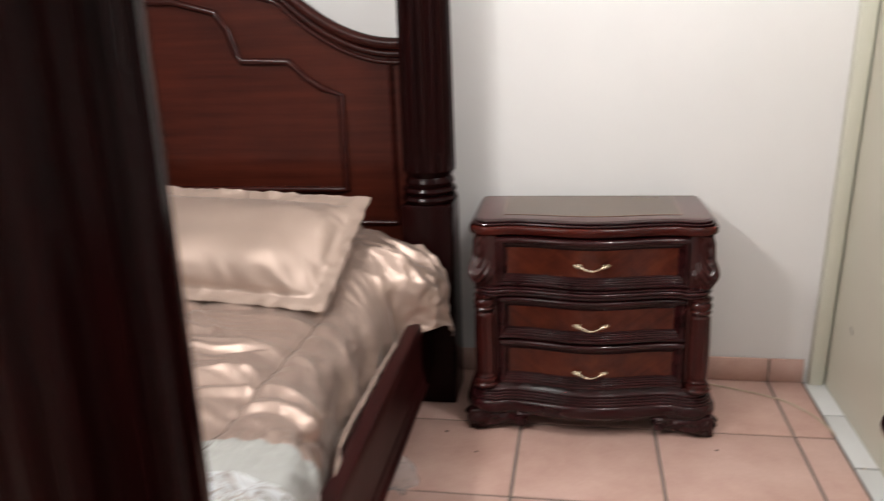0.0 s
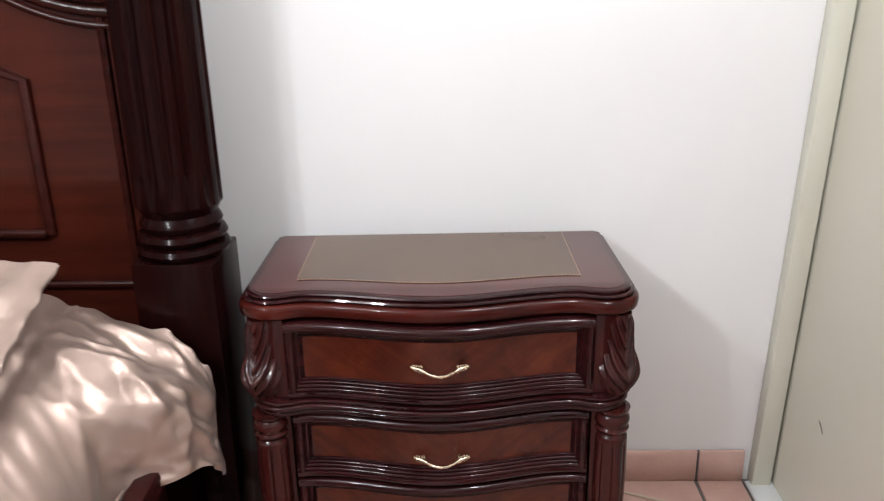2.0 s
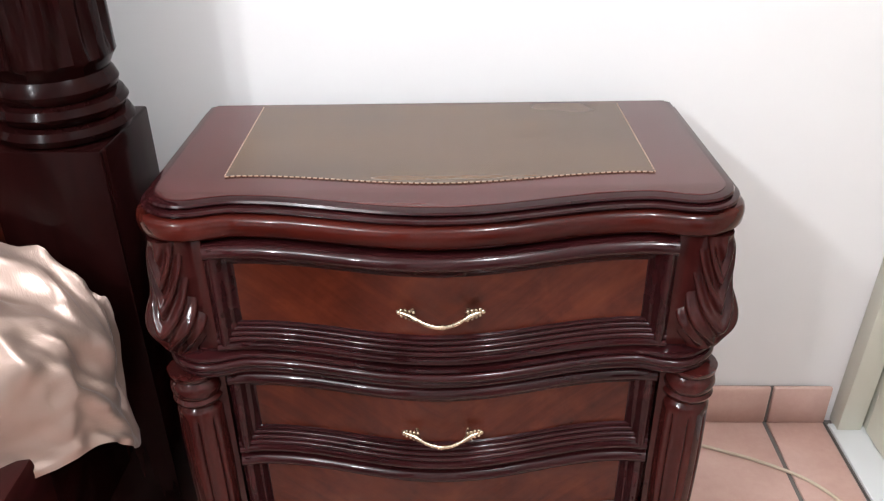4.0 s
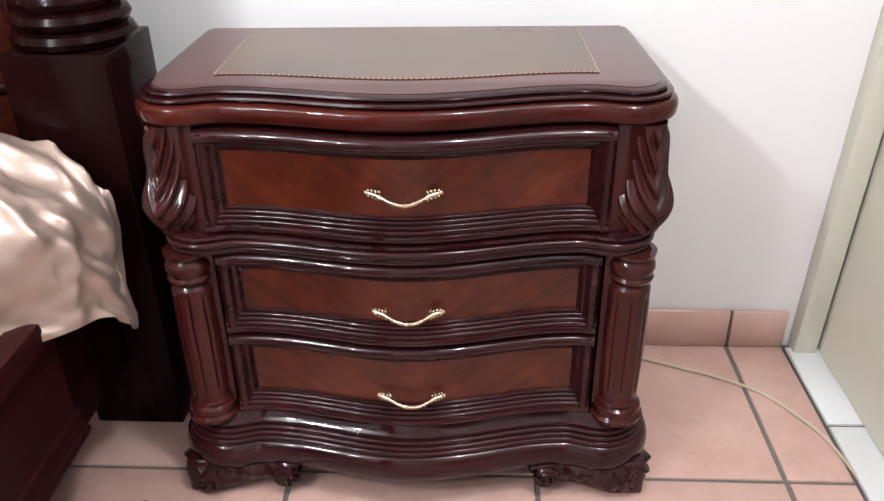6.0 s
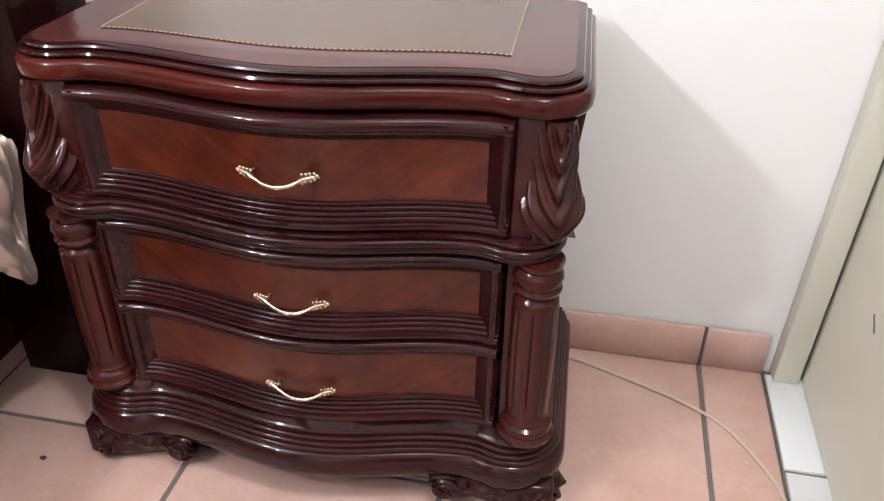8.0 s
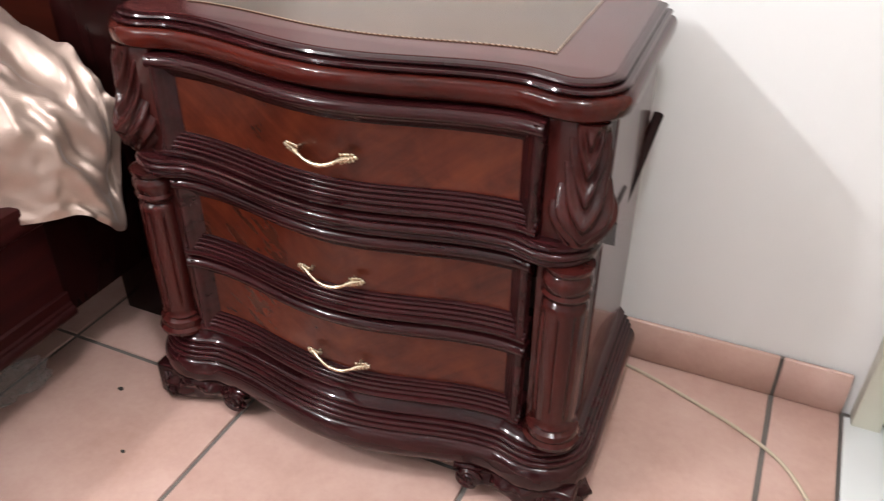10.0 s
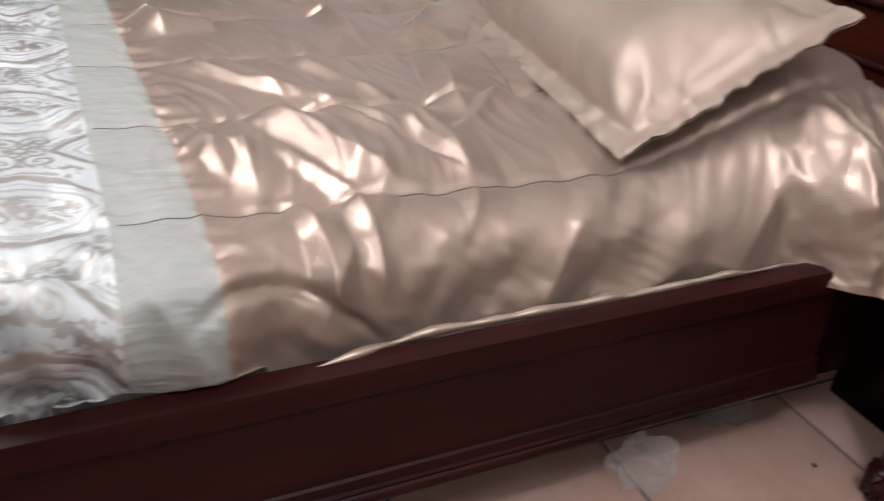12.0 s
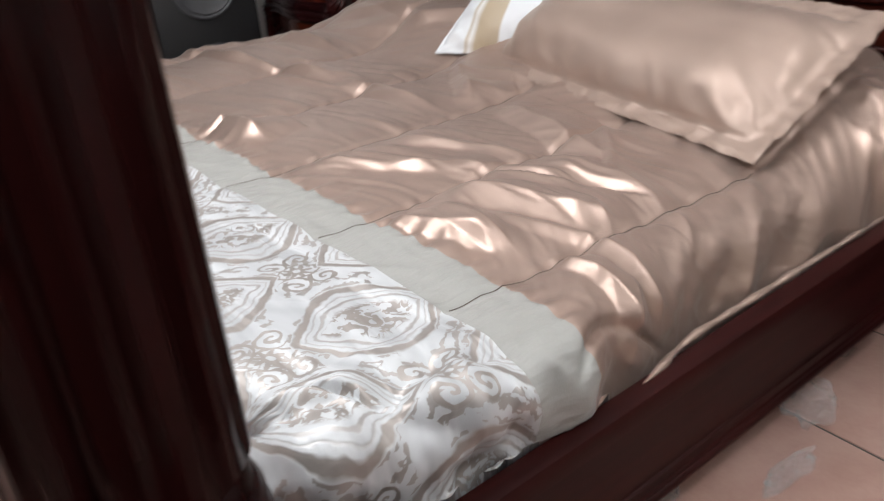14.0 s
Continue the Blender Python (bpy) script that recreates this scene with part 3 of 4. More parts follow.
def nightstand(m, label):
    stand = empty("nightstand", m, label, "nightstand", group="bedside nightstands")
    body = bmesh.new()
    box(body, -0.362, 0.362, -0.335, -0.004, 0.06, 0.672)
    part("body", body, DARK_INSIDE, stand)
    top = bmesh.new()
    slab(top, front_path(0.366, 0.360, 0.05), [(-0.02, 0.671), (0.008, 0.671), (0.015, 0.6735), (0.018, 0.678), (0.019, 0.690), (0.0175, 0.6965), (0.014, 0.7005), (0.006, 0.7025), (-0.02, 0.703)])
    part("top", top, RED_EDGE, stand, "red-brown slab with a rounded edge")
    steps = bmesh.new()
    slab(steps, front_path(0.366, 0.360, 0.05), [(-0.02, 0.7032), (0.008, 0.7032)] + half_round(0.7035, 0.711, 0.005, 0.006, 4) + half_round(0.7115, 0.719, 0.006, -0.003, 4) + [(-0.008, 0.720)])
    part("edge_moulding", steps, MOULDING, stand, "dark stepped edge moulding")
    skin = bmesh.new()
    slab(skin, front_path(0.366, 0.360, 0.05), [(-0.009, 0.7175), (-0.009, 0.7208), (-0.011, 0.7212)])
    part("top_veneer", skin, TOP_WOOD, stand)
    inner = bmesh.new()
    run = [(-0.276, -0.014)] + [(u, -0.293 - 0.75 * serpentine(u, 0.32)) for u in (-0.276 + 0.552 * i / 36 for i in range(37))] + [(0.276, -0.014)]
    slab(inner, run, [(0.0, 0.7200), (0.0, 0.7230)])
    part("inlay_field", inner, INLAY_FIELD, stand, "browner veneer field")
    line = bmesh.new()
    for (x0, y0), (x1, y1) in zip(run, run[1:]):
        steps = max(1, round(math.hypot(x1 - x0, y1 - y0) / 0.0085))
        for i in range(steps):
            f, g = i / steps, (i + 0.62) / steps
            a, b = (x0 + (x1 - x0) * f, y0 + (y1 - y0) * f), (x0 + (x1 - x0) * g, y0 + (y1 - y0) * g)
            sweep(line, [a, b], [(-0.0009, 0.7222), (-0.0009, 0.7232), (0.0009, 0.7232), (0.0009, 0.7222)])
    part("inlay_line", line, GOLD_LINE, stand, "dashed pale wood inlay line", 0)
    drawer(stand, 0.506, 0.668, 0.294, 0.378, 0.578)
    drawer(stand, 0.322, 0.468, 0.290, 0.378, 0.376)
    drawer(stand, 0.160, 0.317, 0.290, 0.378, 0.212)
    waist = bmesh.new()
    slab(waist, front_path(0.352, 0.378, 0.045, back=0.30), [(-0.03, 0.470)] + half_round(0.4705, 0.482, 0.0045, 0.009, 5) + half_round(0.482, 0.494, 0.005, 0.013, 5) + half_round(0.494, 0.503, 0.004, 0.009, 4) + [(-0.03, 0.504)])
    part("waist_moulding", waist, MOULDING, stand)
    base = bmesh.new()
    slab(base, front_path(0.372, 0.386, 0.06), [(-0.03, 0.055), (0.014, 0.055), (0.021, 0.058), (0.027, 0.064), (0.030, 0.074), (0.030, 0.086), (0.028, 0.096), (0.024, 0.104), (0.018, 0.108)] + half_round(0.108, 0.117, 0.0021, 0.018, 5) + half_round(0.117, 0.125, 0.0021, 0.014, 5) + half_round(0.125, 0.133, 0.0021, 0.009, 5) + half_round(0.133, 0.141, 0.0021, 0.003, 5) + [(-0.004, 0.150), (-0.008, 0.158), (-0.03, 0.159)])
    part("base_moulding", base, MOULDING, stand)
    for s in (-1, 1):
        stile = boxed(s * 0.325 - 0.030, s * 0.325 + 0.030, -0.366, -0.30, 0.10, 0.6708, bevel=0.002)
        part("stile", stile, COLUMN, stand)
        leaf = carved_leaf(bmesh.new(), s * 0.343, -0.350, s)
        part("carved_bracket", leaf, COLUMN, stand, "carved acanthus corner bracket", 60)
        post = bmesh.new()
        prof = [(0.030, 0.136), (0.050, 0.140), (0.052, 0.147), (0.046, 0.153), (0.048, 0.159), (0.046, 0.166), (0.038, 0.170), (0.041, 0.175), (0.036, 0.180)]
        prof += [(0.0355, 0.187)] + [(0.038 + 0.002 * math.sin(math.pi * i / 24), 0.189 + 0.206 * i / 24) for i in range(25)]
        prof += [(0.0355, 0.398), (0.030, 0.403), (0.038, 0.408), (0.041, 0.415), (0.037, 0.420), (0.039, 0.425), (0.042, 0.433), (0.040, 0.441), (0.034, 0.447), (0.040, 0.453), (0.041, 0.460), (0.030, 0.461)]
        lathe(post, s * 0.336, -0.362, [(r * 0.84, z + 0.012) for r, z in prof], 96, 8, 0.0034, (0.212, 0.396), sharp=9.0)
        part("column", post, COLUMN, stand, "turned and fluted corner column")
        part("foot", scroll_foot(bmesh.new(), s), MOULDING, stand, "carved scroll foot", 50)
        back = boxed(s * 0.36 - 0.02, s * 0.36 + 0.02, -0.05, -0.01, 0.0, 0.075, bevel=0.004)
        part("foot", back, MOULDING, stand)
        side = boxed(s * 0.362, s * 0.362 + s * 0.002, -0.29, -0.006, 0.15, 0.668) if s > 0 else boxed(-0.364, -0.362, -0.29, -0.006, 0.15, 0.668)
        part("side_panel", side, TOP_WOOD, stand)
    return stand


NIGHTSTAND = pose(-0.671, -0.055, 0, 0, 0, 1.3) @ Matrix.Diagonal((1.026, 1, 1, 1))
stand = nightstand(NIGHTSTAND, "dark mahogany three-drawer nightstand with serpentine front and brass handles")
copy_thing(stand, pose(-4.20, -0.05, 0, 0, 0, 0))
strip = bmesh.new()
tube(strip, [(-0.310, -0.20, 0.400), (-0.300, -0.10, 0.470), (-0.288, -0.030, 0.535)], [0.010, 0.011, 0.009], 8)
box(strip, -0.313, -0.303, -0.225, -0.205, 0.0, 0.41, bevel=0.003)
thing("wooden_strip", strip, BED_POST, "dark wooden strip standing between nightstand and wall", "wooden strip")

cable = bmesh.new()
CABLE_LINE = [(-0.33, -0.014), (-0.284, -0.028), (-0.214, -0.050), (-0.119, -0.088), (-0.043, -0.122), (0.030, -0.170), (0.078, -0.238), (0.110, -0.306), (0.128, -0.398), (0.140, -0.50), (0.155, -0.62), (0.15, -0.75)]
smooth_line = []
for i in range(len(CABLE_LINE) - 1):
    p0, p1, p2, p3 = (Vector(CABLE_LINE[min(max(k, 0), len(CABLE_LINE) - 1)]) for k in (i - 1, i, i + 1, i + 2))
    for k in range(6):
        t = k / 6
        q = 0.5 * ((2 * p1) + (p2 - p0) * t + (2 * p0 - 5 * p1 + 4 * p2 - p3) * t * t + (3 * p1 - p0 - 3 * p2 + p3) * t ** 3)
        smooth_line.append((q.x, q.y, 0.0035))
tube(cable, smooth_line, 0.0034, 8)
thing("cable", cable, CABLE, "thin beige twin cable lying across the floor tiles", "cable")


# ---- bed ----
BED_X, HALF = -2.37, 1.15          # middle line, and from it to the post axes
RAIL_OUT = 1.17
bed = empty("bed", pose(0, 0, 0), "dark mahogany bed with tall fluted posts and an arched headboard", "bed")


def bed_post(x, y, half, block_top, tall, label, stout=1.0):
    bm = boxed(x - half, x + half, y - half * 1.12, y + half * 1.12, 0.0, block_top, bevel=0.004)
    block = part("post_block", bm, BED_POST, bed, label)
    col = bmesh.new()
    z = block_top
    prof = [(0.070, z), (0.094, z + 0.004), (0.099, z + 0.014), (0.094, z + 0.024), (0.083, z + 0.028), (0.090, z + 0.033), (0.095, z + 0.043), (0.090, z + 0.053), (0.080, z + 0.057), (0.084, z + 0.062), (0.087, z + 0.072), (0.083, z + 0.082), (0.078, z + 0.090), (0.086, z + 0.105)]
    n = 30
    for i in range(n + 1):
        t = i / n
        prof.append((0.091 - 0.006 * t, z + 0.112 + (tall - z - 0.22) * t))
    prof += [(0.074, tall - 0.10), (0.088, tall - 0.085), (0.090, tall - 0.06), (0.07, tall - 0.045), (0.085, tall - 0.02), (0.05, tall)]
    lathe(col, x, y, [(r * stout, z) for r, z in prof], 96, 14, 0.010, (z + 0.135, tall - 0.13))
    part("column", col, BED_POST, block, "fluted turned column")


for s in (-1, 1):
    bed_post(BED_X + s * HALF, -0.195, 0.086, 0.735, 2.15, "dark square headboard post block")
    bed_post(BED_X + s * (HALF + 0.010), -2.212, 0.102, 0.60, 2.15, "dark square footboard post block", 1.22)


def arch(d):
    """Height of the headboard's upper edge, d from its middle."""
    s = max(0.0, 1.05 - abs(d))
    if s < 0.42:
        return 1.268 + 1.2 * s * s
    return 1.4797 + (1.60 - 1.4797) * smoothstep(0.0, 0.56, s - 0.42) + 0.25 * (s - 0.42) * math.exp(-3 * (s - 0.42))


N = 90
head = bmesh.new()
rows = []
for i in range(N + 1):
    d = -1.06 + 2.12 * i / N
    z = arch(d)
    rows.append([(BED_X + d, -0.115, 0.35), (BED_X + d, -0.150, 0.35), (BED_X + d, -0.150, z), (BED_X + d, -0.115, z)])
grid(head, rows, close=True)
headboard = part("headboard", head, BED_PANEL, bed, "arched red-brown veneered headboard panel")
crest = bmesh.new()
for drop, r in ((0.0, 0.022), (0.034, 0.013), (0.062, 0.008)):
    tube(crest, [(BED_X + d, -0.155, arch(d) - drop) for d in (-1.06 + 2.12 * i / N for i in range(N + 1))], r, 10)
part("crest_moulding", crest, HEAD_TRIM, headboard, "dark rounded moulding along the arched edge")
inner = bmesh.new()
right = [(0.838, 0.763), (0.838, 1.10), (0.770, 1.125), (0.710, 1.165), (0.656, 1.218), (0.482, 1.222), (0.465, 1.25), (0.440, 1.33), (0.40, 1.39), (0.25, 1.43), (0.0, 1.44)]
loop = [(BED_X + d, -0.154, z) for d, z in right] + [(BED_X - d, -0.154, z) for d, z in reversed(right[:-1])]
tube(inner, loop, 0.013, 10)
tube(inner, [(BED_X - 0.83, -0.156, 0.763), (BED_X + 0.83, -0.156, 0.763)], 0.012, 10)
tube(inner, [(BED_X - 1.02, -0.153, 0.640), (BED_X + 1.02, -0.153, 0.640)], 0.010, 10)
for s in (-1, 1):
    tube(inner, [(BED_X + s * 1.02, -0.152, 0.64), (BED_X + s * 1.02, -0.152, 1.24)], 0.010, 8)
part("panel_moulding", inner, HEAD_TRIM, headboard, "dark raised moulding framing the panel")

for s in (-1, 1):
    rail = bmesh.new()
    prof = [(-0.040, 0.155), (0.004, 0.155)] + half_round(0.157, 0.178, 0.008, 0.004, 5) + [(0.004, 0.182), (0.0, 0.186), (0.0, 0.205), (-0.005, 0.208), (-0.005, 0.350), (-0.002, 0.353), (-0.002, 0.360), (0.006, 0.364), (0.007, 0.392), (0.002, 0.403), (-0.010, 0.407), (-0.034, 0.407), (-0.040, 0.400)]
    x = BED_X + s * RAIL_OUT
    line = [(x + 0.020, -2.09), (x - 0.006, -0.495)] if s > 0 else [(x, -0.495), (x, -2.09)]
    sweep(rail, line, prof)
    part("side_rail", rail, BED_FRAME, bed, "dark brown moulded side rail")
    link = boxed(x - 0.03 if s > 0 else x + 0.01, x - 0.01 if s > 0 else x + 0.03, -0.50, -0.285, 0.158, 0.385, bevel=0.003)
    part("rail_hook_plate", link, BED_POST, bed)
foot = bmesh.new()
box(foot, BED_X - HALF + 0.08, BED_X + HALF - 0.08, -2.020, -1.985, 0.155, 0.36, bevel=0.005)
part("foot_rail", foot, BED_FRAME, bed)
for k in range(3):
    part("slat", boxed(BED_X - RAIL_OUT + 0.05, BED_X + RAIL_OUT - 0.05, -0.55 - 0.7 * k, -0.47 - 0.7 * k, 0.17, 0.195), DARK_INSIDE, bed)

mat = boxed(BED_X - 1.03, BED_X + 1.03, -1.93, -0.32, 0.20, 0.46, bevel=0.06, segments=4)
thing("mattress", mat, MATTRESS, "pale quilted mattress lying in the bed frame", "mattress")


# ---- comforter ----
TOPZ, HEAD_Y, FOOT_Y = 0.564, -0.335, -1.965


def side_profile(a, full=0.0):
    """Across the bed: offset from the middle, drop, and slope at arc length a; full: how squarely the edge is filled out."""
    flat, R, steep = 0.96 + 0.145 * full, 0.13 - 0.06 * full, radians(74 + 24 * full)
    if a <= flat:
        return a, -0.010 * (a / flat) ** 6, 0.0
    arc = R * steep
    if a <= flat + arc:
        g = (a - flat) / R
        return flat + R * math.sin(g), -0.010 - R * (1 - math.cos(g)), g
    rest = a - flat - arc
    return flat + R * math.sin(steep) + math.cos(steep) * rest, -0.010 - R * (1 - math.cos(steep)) - math.sin(steep) * rest, steep


def ridge(x, y, z):
    return max(0.0, 1 - 2.4 * abs(noise.noise(Vector((x, y, z)))))


# long creases pulled across the satin: from (across, along) to (across, along)
FOLDS = [
    (0.25, -1.543, 0.497, -1.31), (0.497, -1.31, 0.747, -1.212), (0.698, -1.164, 0.837, -1.153), (0.595, -1.445, 0.951, -1.288),
    (0.615, -1.556, 0.825, -1.502), (0.943, -1.345, 1.12, -1.351), (1.05, -1.397, 1.169, -1.461), (0.251, -1.294, 0.565, -1.155),
    (0.245, -0.982, 0.674, -1.053), (-0.135, -0.801, 0.112, -0.967), (-0.854, -1.29, -0.321, -1.113), (-0.321, -1.113, 0.092, -1.102),
    (-0.624, -1.107, -0.265, -1.066), (-1.019, -1.326, -0.684, -1.243), (-0.224, -1.567, -0.019, -1.556), (0.575, -0.92, 0.745, -1.076),
    (-0.878, -1.018, -0.648, -0.94), (-0.955, -0.631, -0.422, -0.67), (0.797, -1.41, 0.932, -1.355), (0.661, -1.491, 0.865, -1.488),
    (0.961, -1.44, 1.103, -1.426),
]
LINES = []
for u0, y0, u1, y1 in FOLDS:
    length = math.hypot(u1 - u0, y1 - y0)
    LINES.append((u0, y0, (u1 - u0) / length, (y1 - y0) / length, length))


def creases(u, y):
    """Creases with a short steep face towards the foot and a long back towards the head."""
    total = 0.0
    for k, (u0, y0, du, dy, length) in enumerate(LINES):
        t = ((u - u0) * du + (y - y0) * dy + 0.05) / (length + 0.10)
        if not 0.0 < t < 1.0:
            continue
        s = (u - u0) * dy - (y - y0) * du
        if not -0.16 < s < 0.08:
            continue
        s += 0.020 * noise.noise(Vector((t * length * 7, s * 4, k * 3.7)))
        wide = (0.040 + 0.014 * math.sin(k * 2.4)) * (1.0 + 0.6 * noise.noise(Vector((t * length * 6, k, 0.5))))
        s += 0.5 * wide
        face = 1 - min(1.0, s / wide) if s > 0 else math.exp(s / (1.4 * wide))
        total += wide * (1.0 + 0.10 * smoothstep(0.35, -0.25, u)) * (0.60 + 0.12 * math.sin(k * 5.1)) * smoothstep(0.0, 0.30, t) * (1 - smoothstep(0.72, 1.0, t)) * face
    return total


def wrinkle(u, y, b):
    """Height of the cloth's creases: long folds across the bed, gathered along the quilting seams and the band."""
    warp = 0.10 * noise.noise(Vector((u * 1.6, y * 1.6, 3.1)))
    bend = 0.42 * u - (0.9 * (u - 0.5) ** 2 if u > 0.5 else 0.0)
    p, q = u + 0.3 * y, y - bend + warp
    seams = min(abs(u - 0.945 + 0.375 * k) for k in range(6))
    puff = 0.012 * (1 - math.exp(-(seams / 0.06) ** 2)) - 0.006 - 0.006 * math.exp(-(seams / 0.010) ** 2)
    mask = smoothstep(-0.10, 0.20, noise.noise(Vector((u * 2.3, y * 3.1, 5.5))))
    calm = 1 - 0.76 * smoothstep(0.95, 1.08, u) * smoothstep(-1.50, -1.28, y)
    # rows of slanting pulls, each with a flat face, coming and going along their length
    h = 0.0
    for rows, turn, tall in ((10.0, 0.0, 0.017), (19.0, 5.0, 0.0070)):
        phase = q * rows + turn + 0.55 * noise.noise(Vector((p * 1.8, q * 2.0, turn)))
        row = math.floor(phase)
        f = phase - row
        saw = f / 0.42 if f < 0.42 else (1 - f) / 0.58
        h += tall * saw * smoothstep(0.0, 0.32, noise.noise(Vector((p * 1.9 + row * 1.7, row * 7.3, turn)))) * (0.35 + 0.65 * mask)
    h += 0.0022 * ridge(p * 6.0, q * 26.0, 2.7)
    h *= calm * (1 - 0.6 * math.exp(-(seams / 0.035) ** 2))
    h += creases(u, y) * (1 - 0.45 * math.exp(-(seams / 0.012) ** 2))
    h += 0.008 * noise.noise(Vector((u * 3.3, y * 3.3, 1.2)))
    silk = smoothstep(-1.60, -1.54, b)
    pucker = 0.002 * math.sin(y * 80 + 7 * noise.noise(Vector((y * 6, u, 0)))) * math.exp(-(seams / 0.03) ** 2)
    near = b + 1.558
    gather = 0.016 * noise.noise(Vector((u * 30, b * 7, 2))) * math.exp(-abs(near) / (0.034 if near > 0 else 0.010))
    soft = 0.30 * h + puff * 0.7 + 0.005 * noise.noise(Vector((u * 9, y * 9, 8))) + 0.005 * ridge(u * 4, y * 11 - u * 3, 8)
    return soft + (h + puff + pucker - soft) * silk + gather


def cloth_point(a, b):
    """a: across, along the cloth, from the bed's middle; b: along the bed, y, going on down the foot."""
    right = a > 0
    A = abs(a)
    flap = smoothstep(-0.62, -0.47, b) if right else 0.0
    rise = smoothstep(-0.88, -0.47, b)
    hang = blend([(-9, 1.0), (-0.60, 1.0), (-0.49, 1.0), (-0.415, 1.27), (-0.335, 0.50)], b) if right else 1.0
    # near the foot the side is filled out as far as the rail, then drops and tucks in
    over = smoothstep(-1.34, -1.62, b) if right else 0.0
    out, drop, slope = side_profile(min(A, 0.96) + max(0.0, A - 0.96) * hang, over)
    side = smoothstep(0.99, 1.20, A)
    out += flap * (0.100 * smoothstep(0.97, 1.10, A) - 0.012 * smoothstep(1.10, 1.21, A)) + 0.035 * flap * smoothstep(-0.42, -0.335, b) * side
    out -= (1 - flap) * 0.016 * side
    y, fall, lean = b, 0.0, 0.0
    if b < FOOT_Y:
        R, steep = 0.10, radians(79)
        e = FOOT_Y - b
        if e < R * steep:
            y, fall, lean = FOOT_Y - R * math.sin(e / R), R * (1 - math.cos(e / R)), e / R
        else:
            rest = e - R * steep
            y, fall, lean = FOOT_Y - R * math.sin(steep) - rest * math.cos(steep), R * (1 - math.cos(steep)) + rest * math.sin(steep), steep
        y += (0.018 * math.sin(a * 9.0 + 1.3) + 0.010 * math.sin(a * 23.0)) * smoothstep(0.1, 0.45, e)
    # the band and the foot end lie askew, further down the bed at the far side
    far = min(1.3, max(0.0, 0.97 - a))
    y -= far * (0.055 * smoothstep(-0.90, -1.50, b) + 0.070 * smoothstep(-1.72, -2.02, b))
    h = wrinkle(a, y, b)
    if A > 0.9:
        grow = smoothstep(0.93, 1.14, A)
        k = smoothstep(-0.98, -0.58, b)
        bend = b + (0.60 - 0.38 * k) * (A - 1.0) + 0.05 * noise.noise(Vector((b * 3, A * 3, 2)))
        fold = 0.9 * noise.noise(Vector((bend * 14, A * 9, 3))) * (1 - k) + 1.6 * ridge(bend * 4.2, A * 2.6, 6.0) - 0.6 + 0.5 * ridge(bend * 9.0, A * 4.0, 9.0) * k
        h = h * (1 - (0.25 + 0.35 * k) * grow) + grow * fold * (0.009 + 0.018 * k)
        h += grow * (1 - k) * (0.0040 * noise.noise(Vector((bend * 15, A * 13, 4.0))) + 0.0024 * ridge(b * 19 - A * 16, A * 21, 1.0))
        if flap > 0:
            pleat = ridge(b * 8.0 - A * 6.0, A * 3.0 + b * 2, 4.0) + 0.55 * ridge(b * 17.0 + A * 9.0, A * 10.0, 2.0) + 0.4 * ridge(b * 6 - 2, A * 22.0, 5.0)
            h += 0.024 * flap * smoothstep(0.90, 1.04, A) * (pleat - 0.75)
            h += 0.010 * flap * smoothstep(0.90, 1.04, A) * (ridge(b * 26 - A * 15, A * 13 + b * 5, 7.0) + 0.6 * ridge(b * 11 + A * 21, A * 30, 3.0) - 0.5)
        # slack hollows and rolls near the foot
        h += grow * (0.007 * math.exp(-((b + 1.38) / 0.07) ** 2) - 0.014 * math.exp(-((b + 1.50) / 0.055) ** 2) + 0.008 * math.exp(-((b + 1.60) / 0.05) ** 2) - 0.010 * math.exp(-((b + 1.70) / 0.05) ** 2))
        # a pinched fold above the rail beside the band, and a crease in the foot panel's corner
        if right:
            pinch = A - 1.12 - 4.0 * (b + 1.47) ** 2
            reach = smoothstep(-1.62, -1.56, b) * (1 - smoothstep(-1.38, -1.32, b))
            h += reach * (0.003 * math.exp(-((pinch + 0.028) / 0.022) ** 2) - 0.013 * math.exp(-(pinch / 0.010) ** 2))
            nip = (b + 1.945) - 0.55 * (A - 1.02)
            h -= 0.022 * math.exp(-(nip / 0.010) ** 2) * smoothstep(0.99, 1.05, A) * (1 - smoothstep(1.10, 1.16, A))
        slack = smoothstep(-1.64, -1.74, b)
        h += slack * (0.030 * grow * noise.noise(Vector((b * 9, A * 6, 1.5))) + 0.020 * grow * noise.noise(Vector((b * 21, A * 17, 3.5))) - 0.020 * math.exp(-((A - 1.09 - 0.05 * noise.noise(Vector((b * 7, 0, 0)))) / 0.045) ** 2))
        out -= (0.075 * smoothstep(-1.74, -1.98, b) + 0.09 * smoothstep(-1.98, -2.10, b)) * smoothstep(0.92, 1.12, A)
    nx, nz = math.sin(slope), math.cos(slope)
    ny = -math.sin(lean)
    nz *= math.cos(lean)
    sgn = 1 if right else -1
    hump = rise * (0.135 + 0.03 * noise.noise(Vector((a * 2.5, b * 3, 4)))) * (1 - smoothstep(0.90, 1.12 + 0.06 * flap, A)) + 0.04 * smoothstep(-0.3, -0.9, a)
    sag = 0.014 * smoothstep(-1.5, -1.95, b)
    z = TOPZ - 0.012 + sag + hump + drop - fall + h * nz
    x = BED_X + sgn * (out + h * nx)
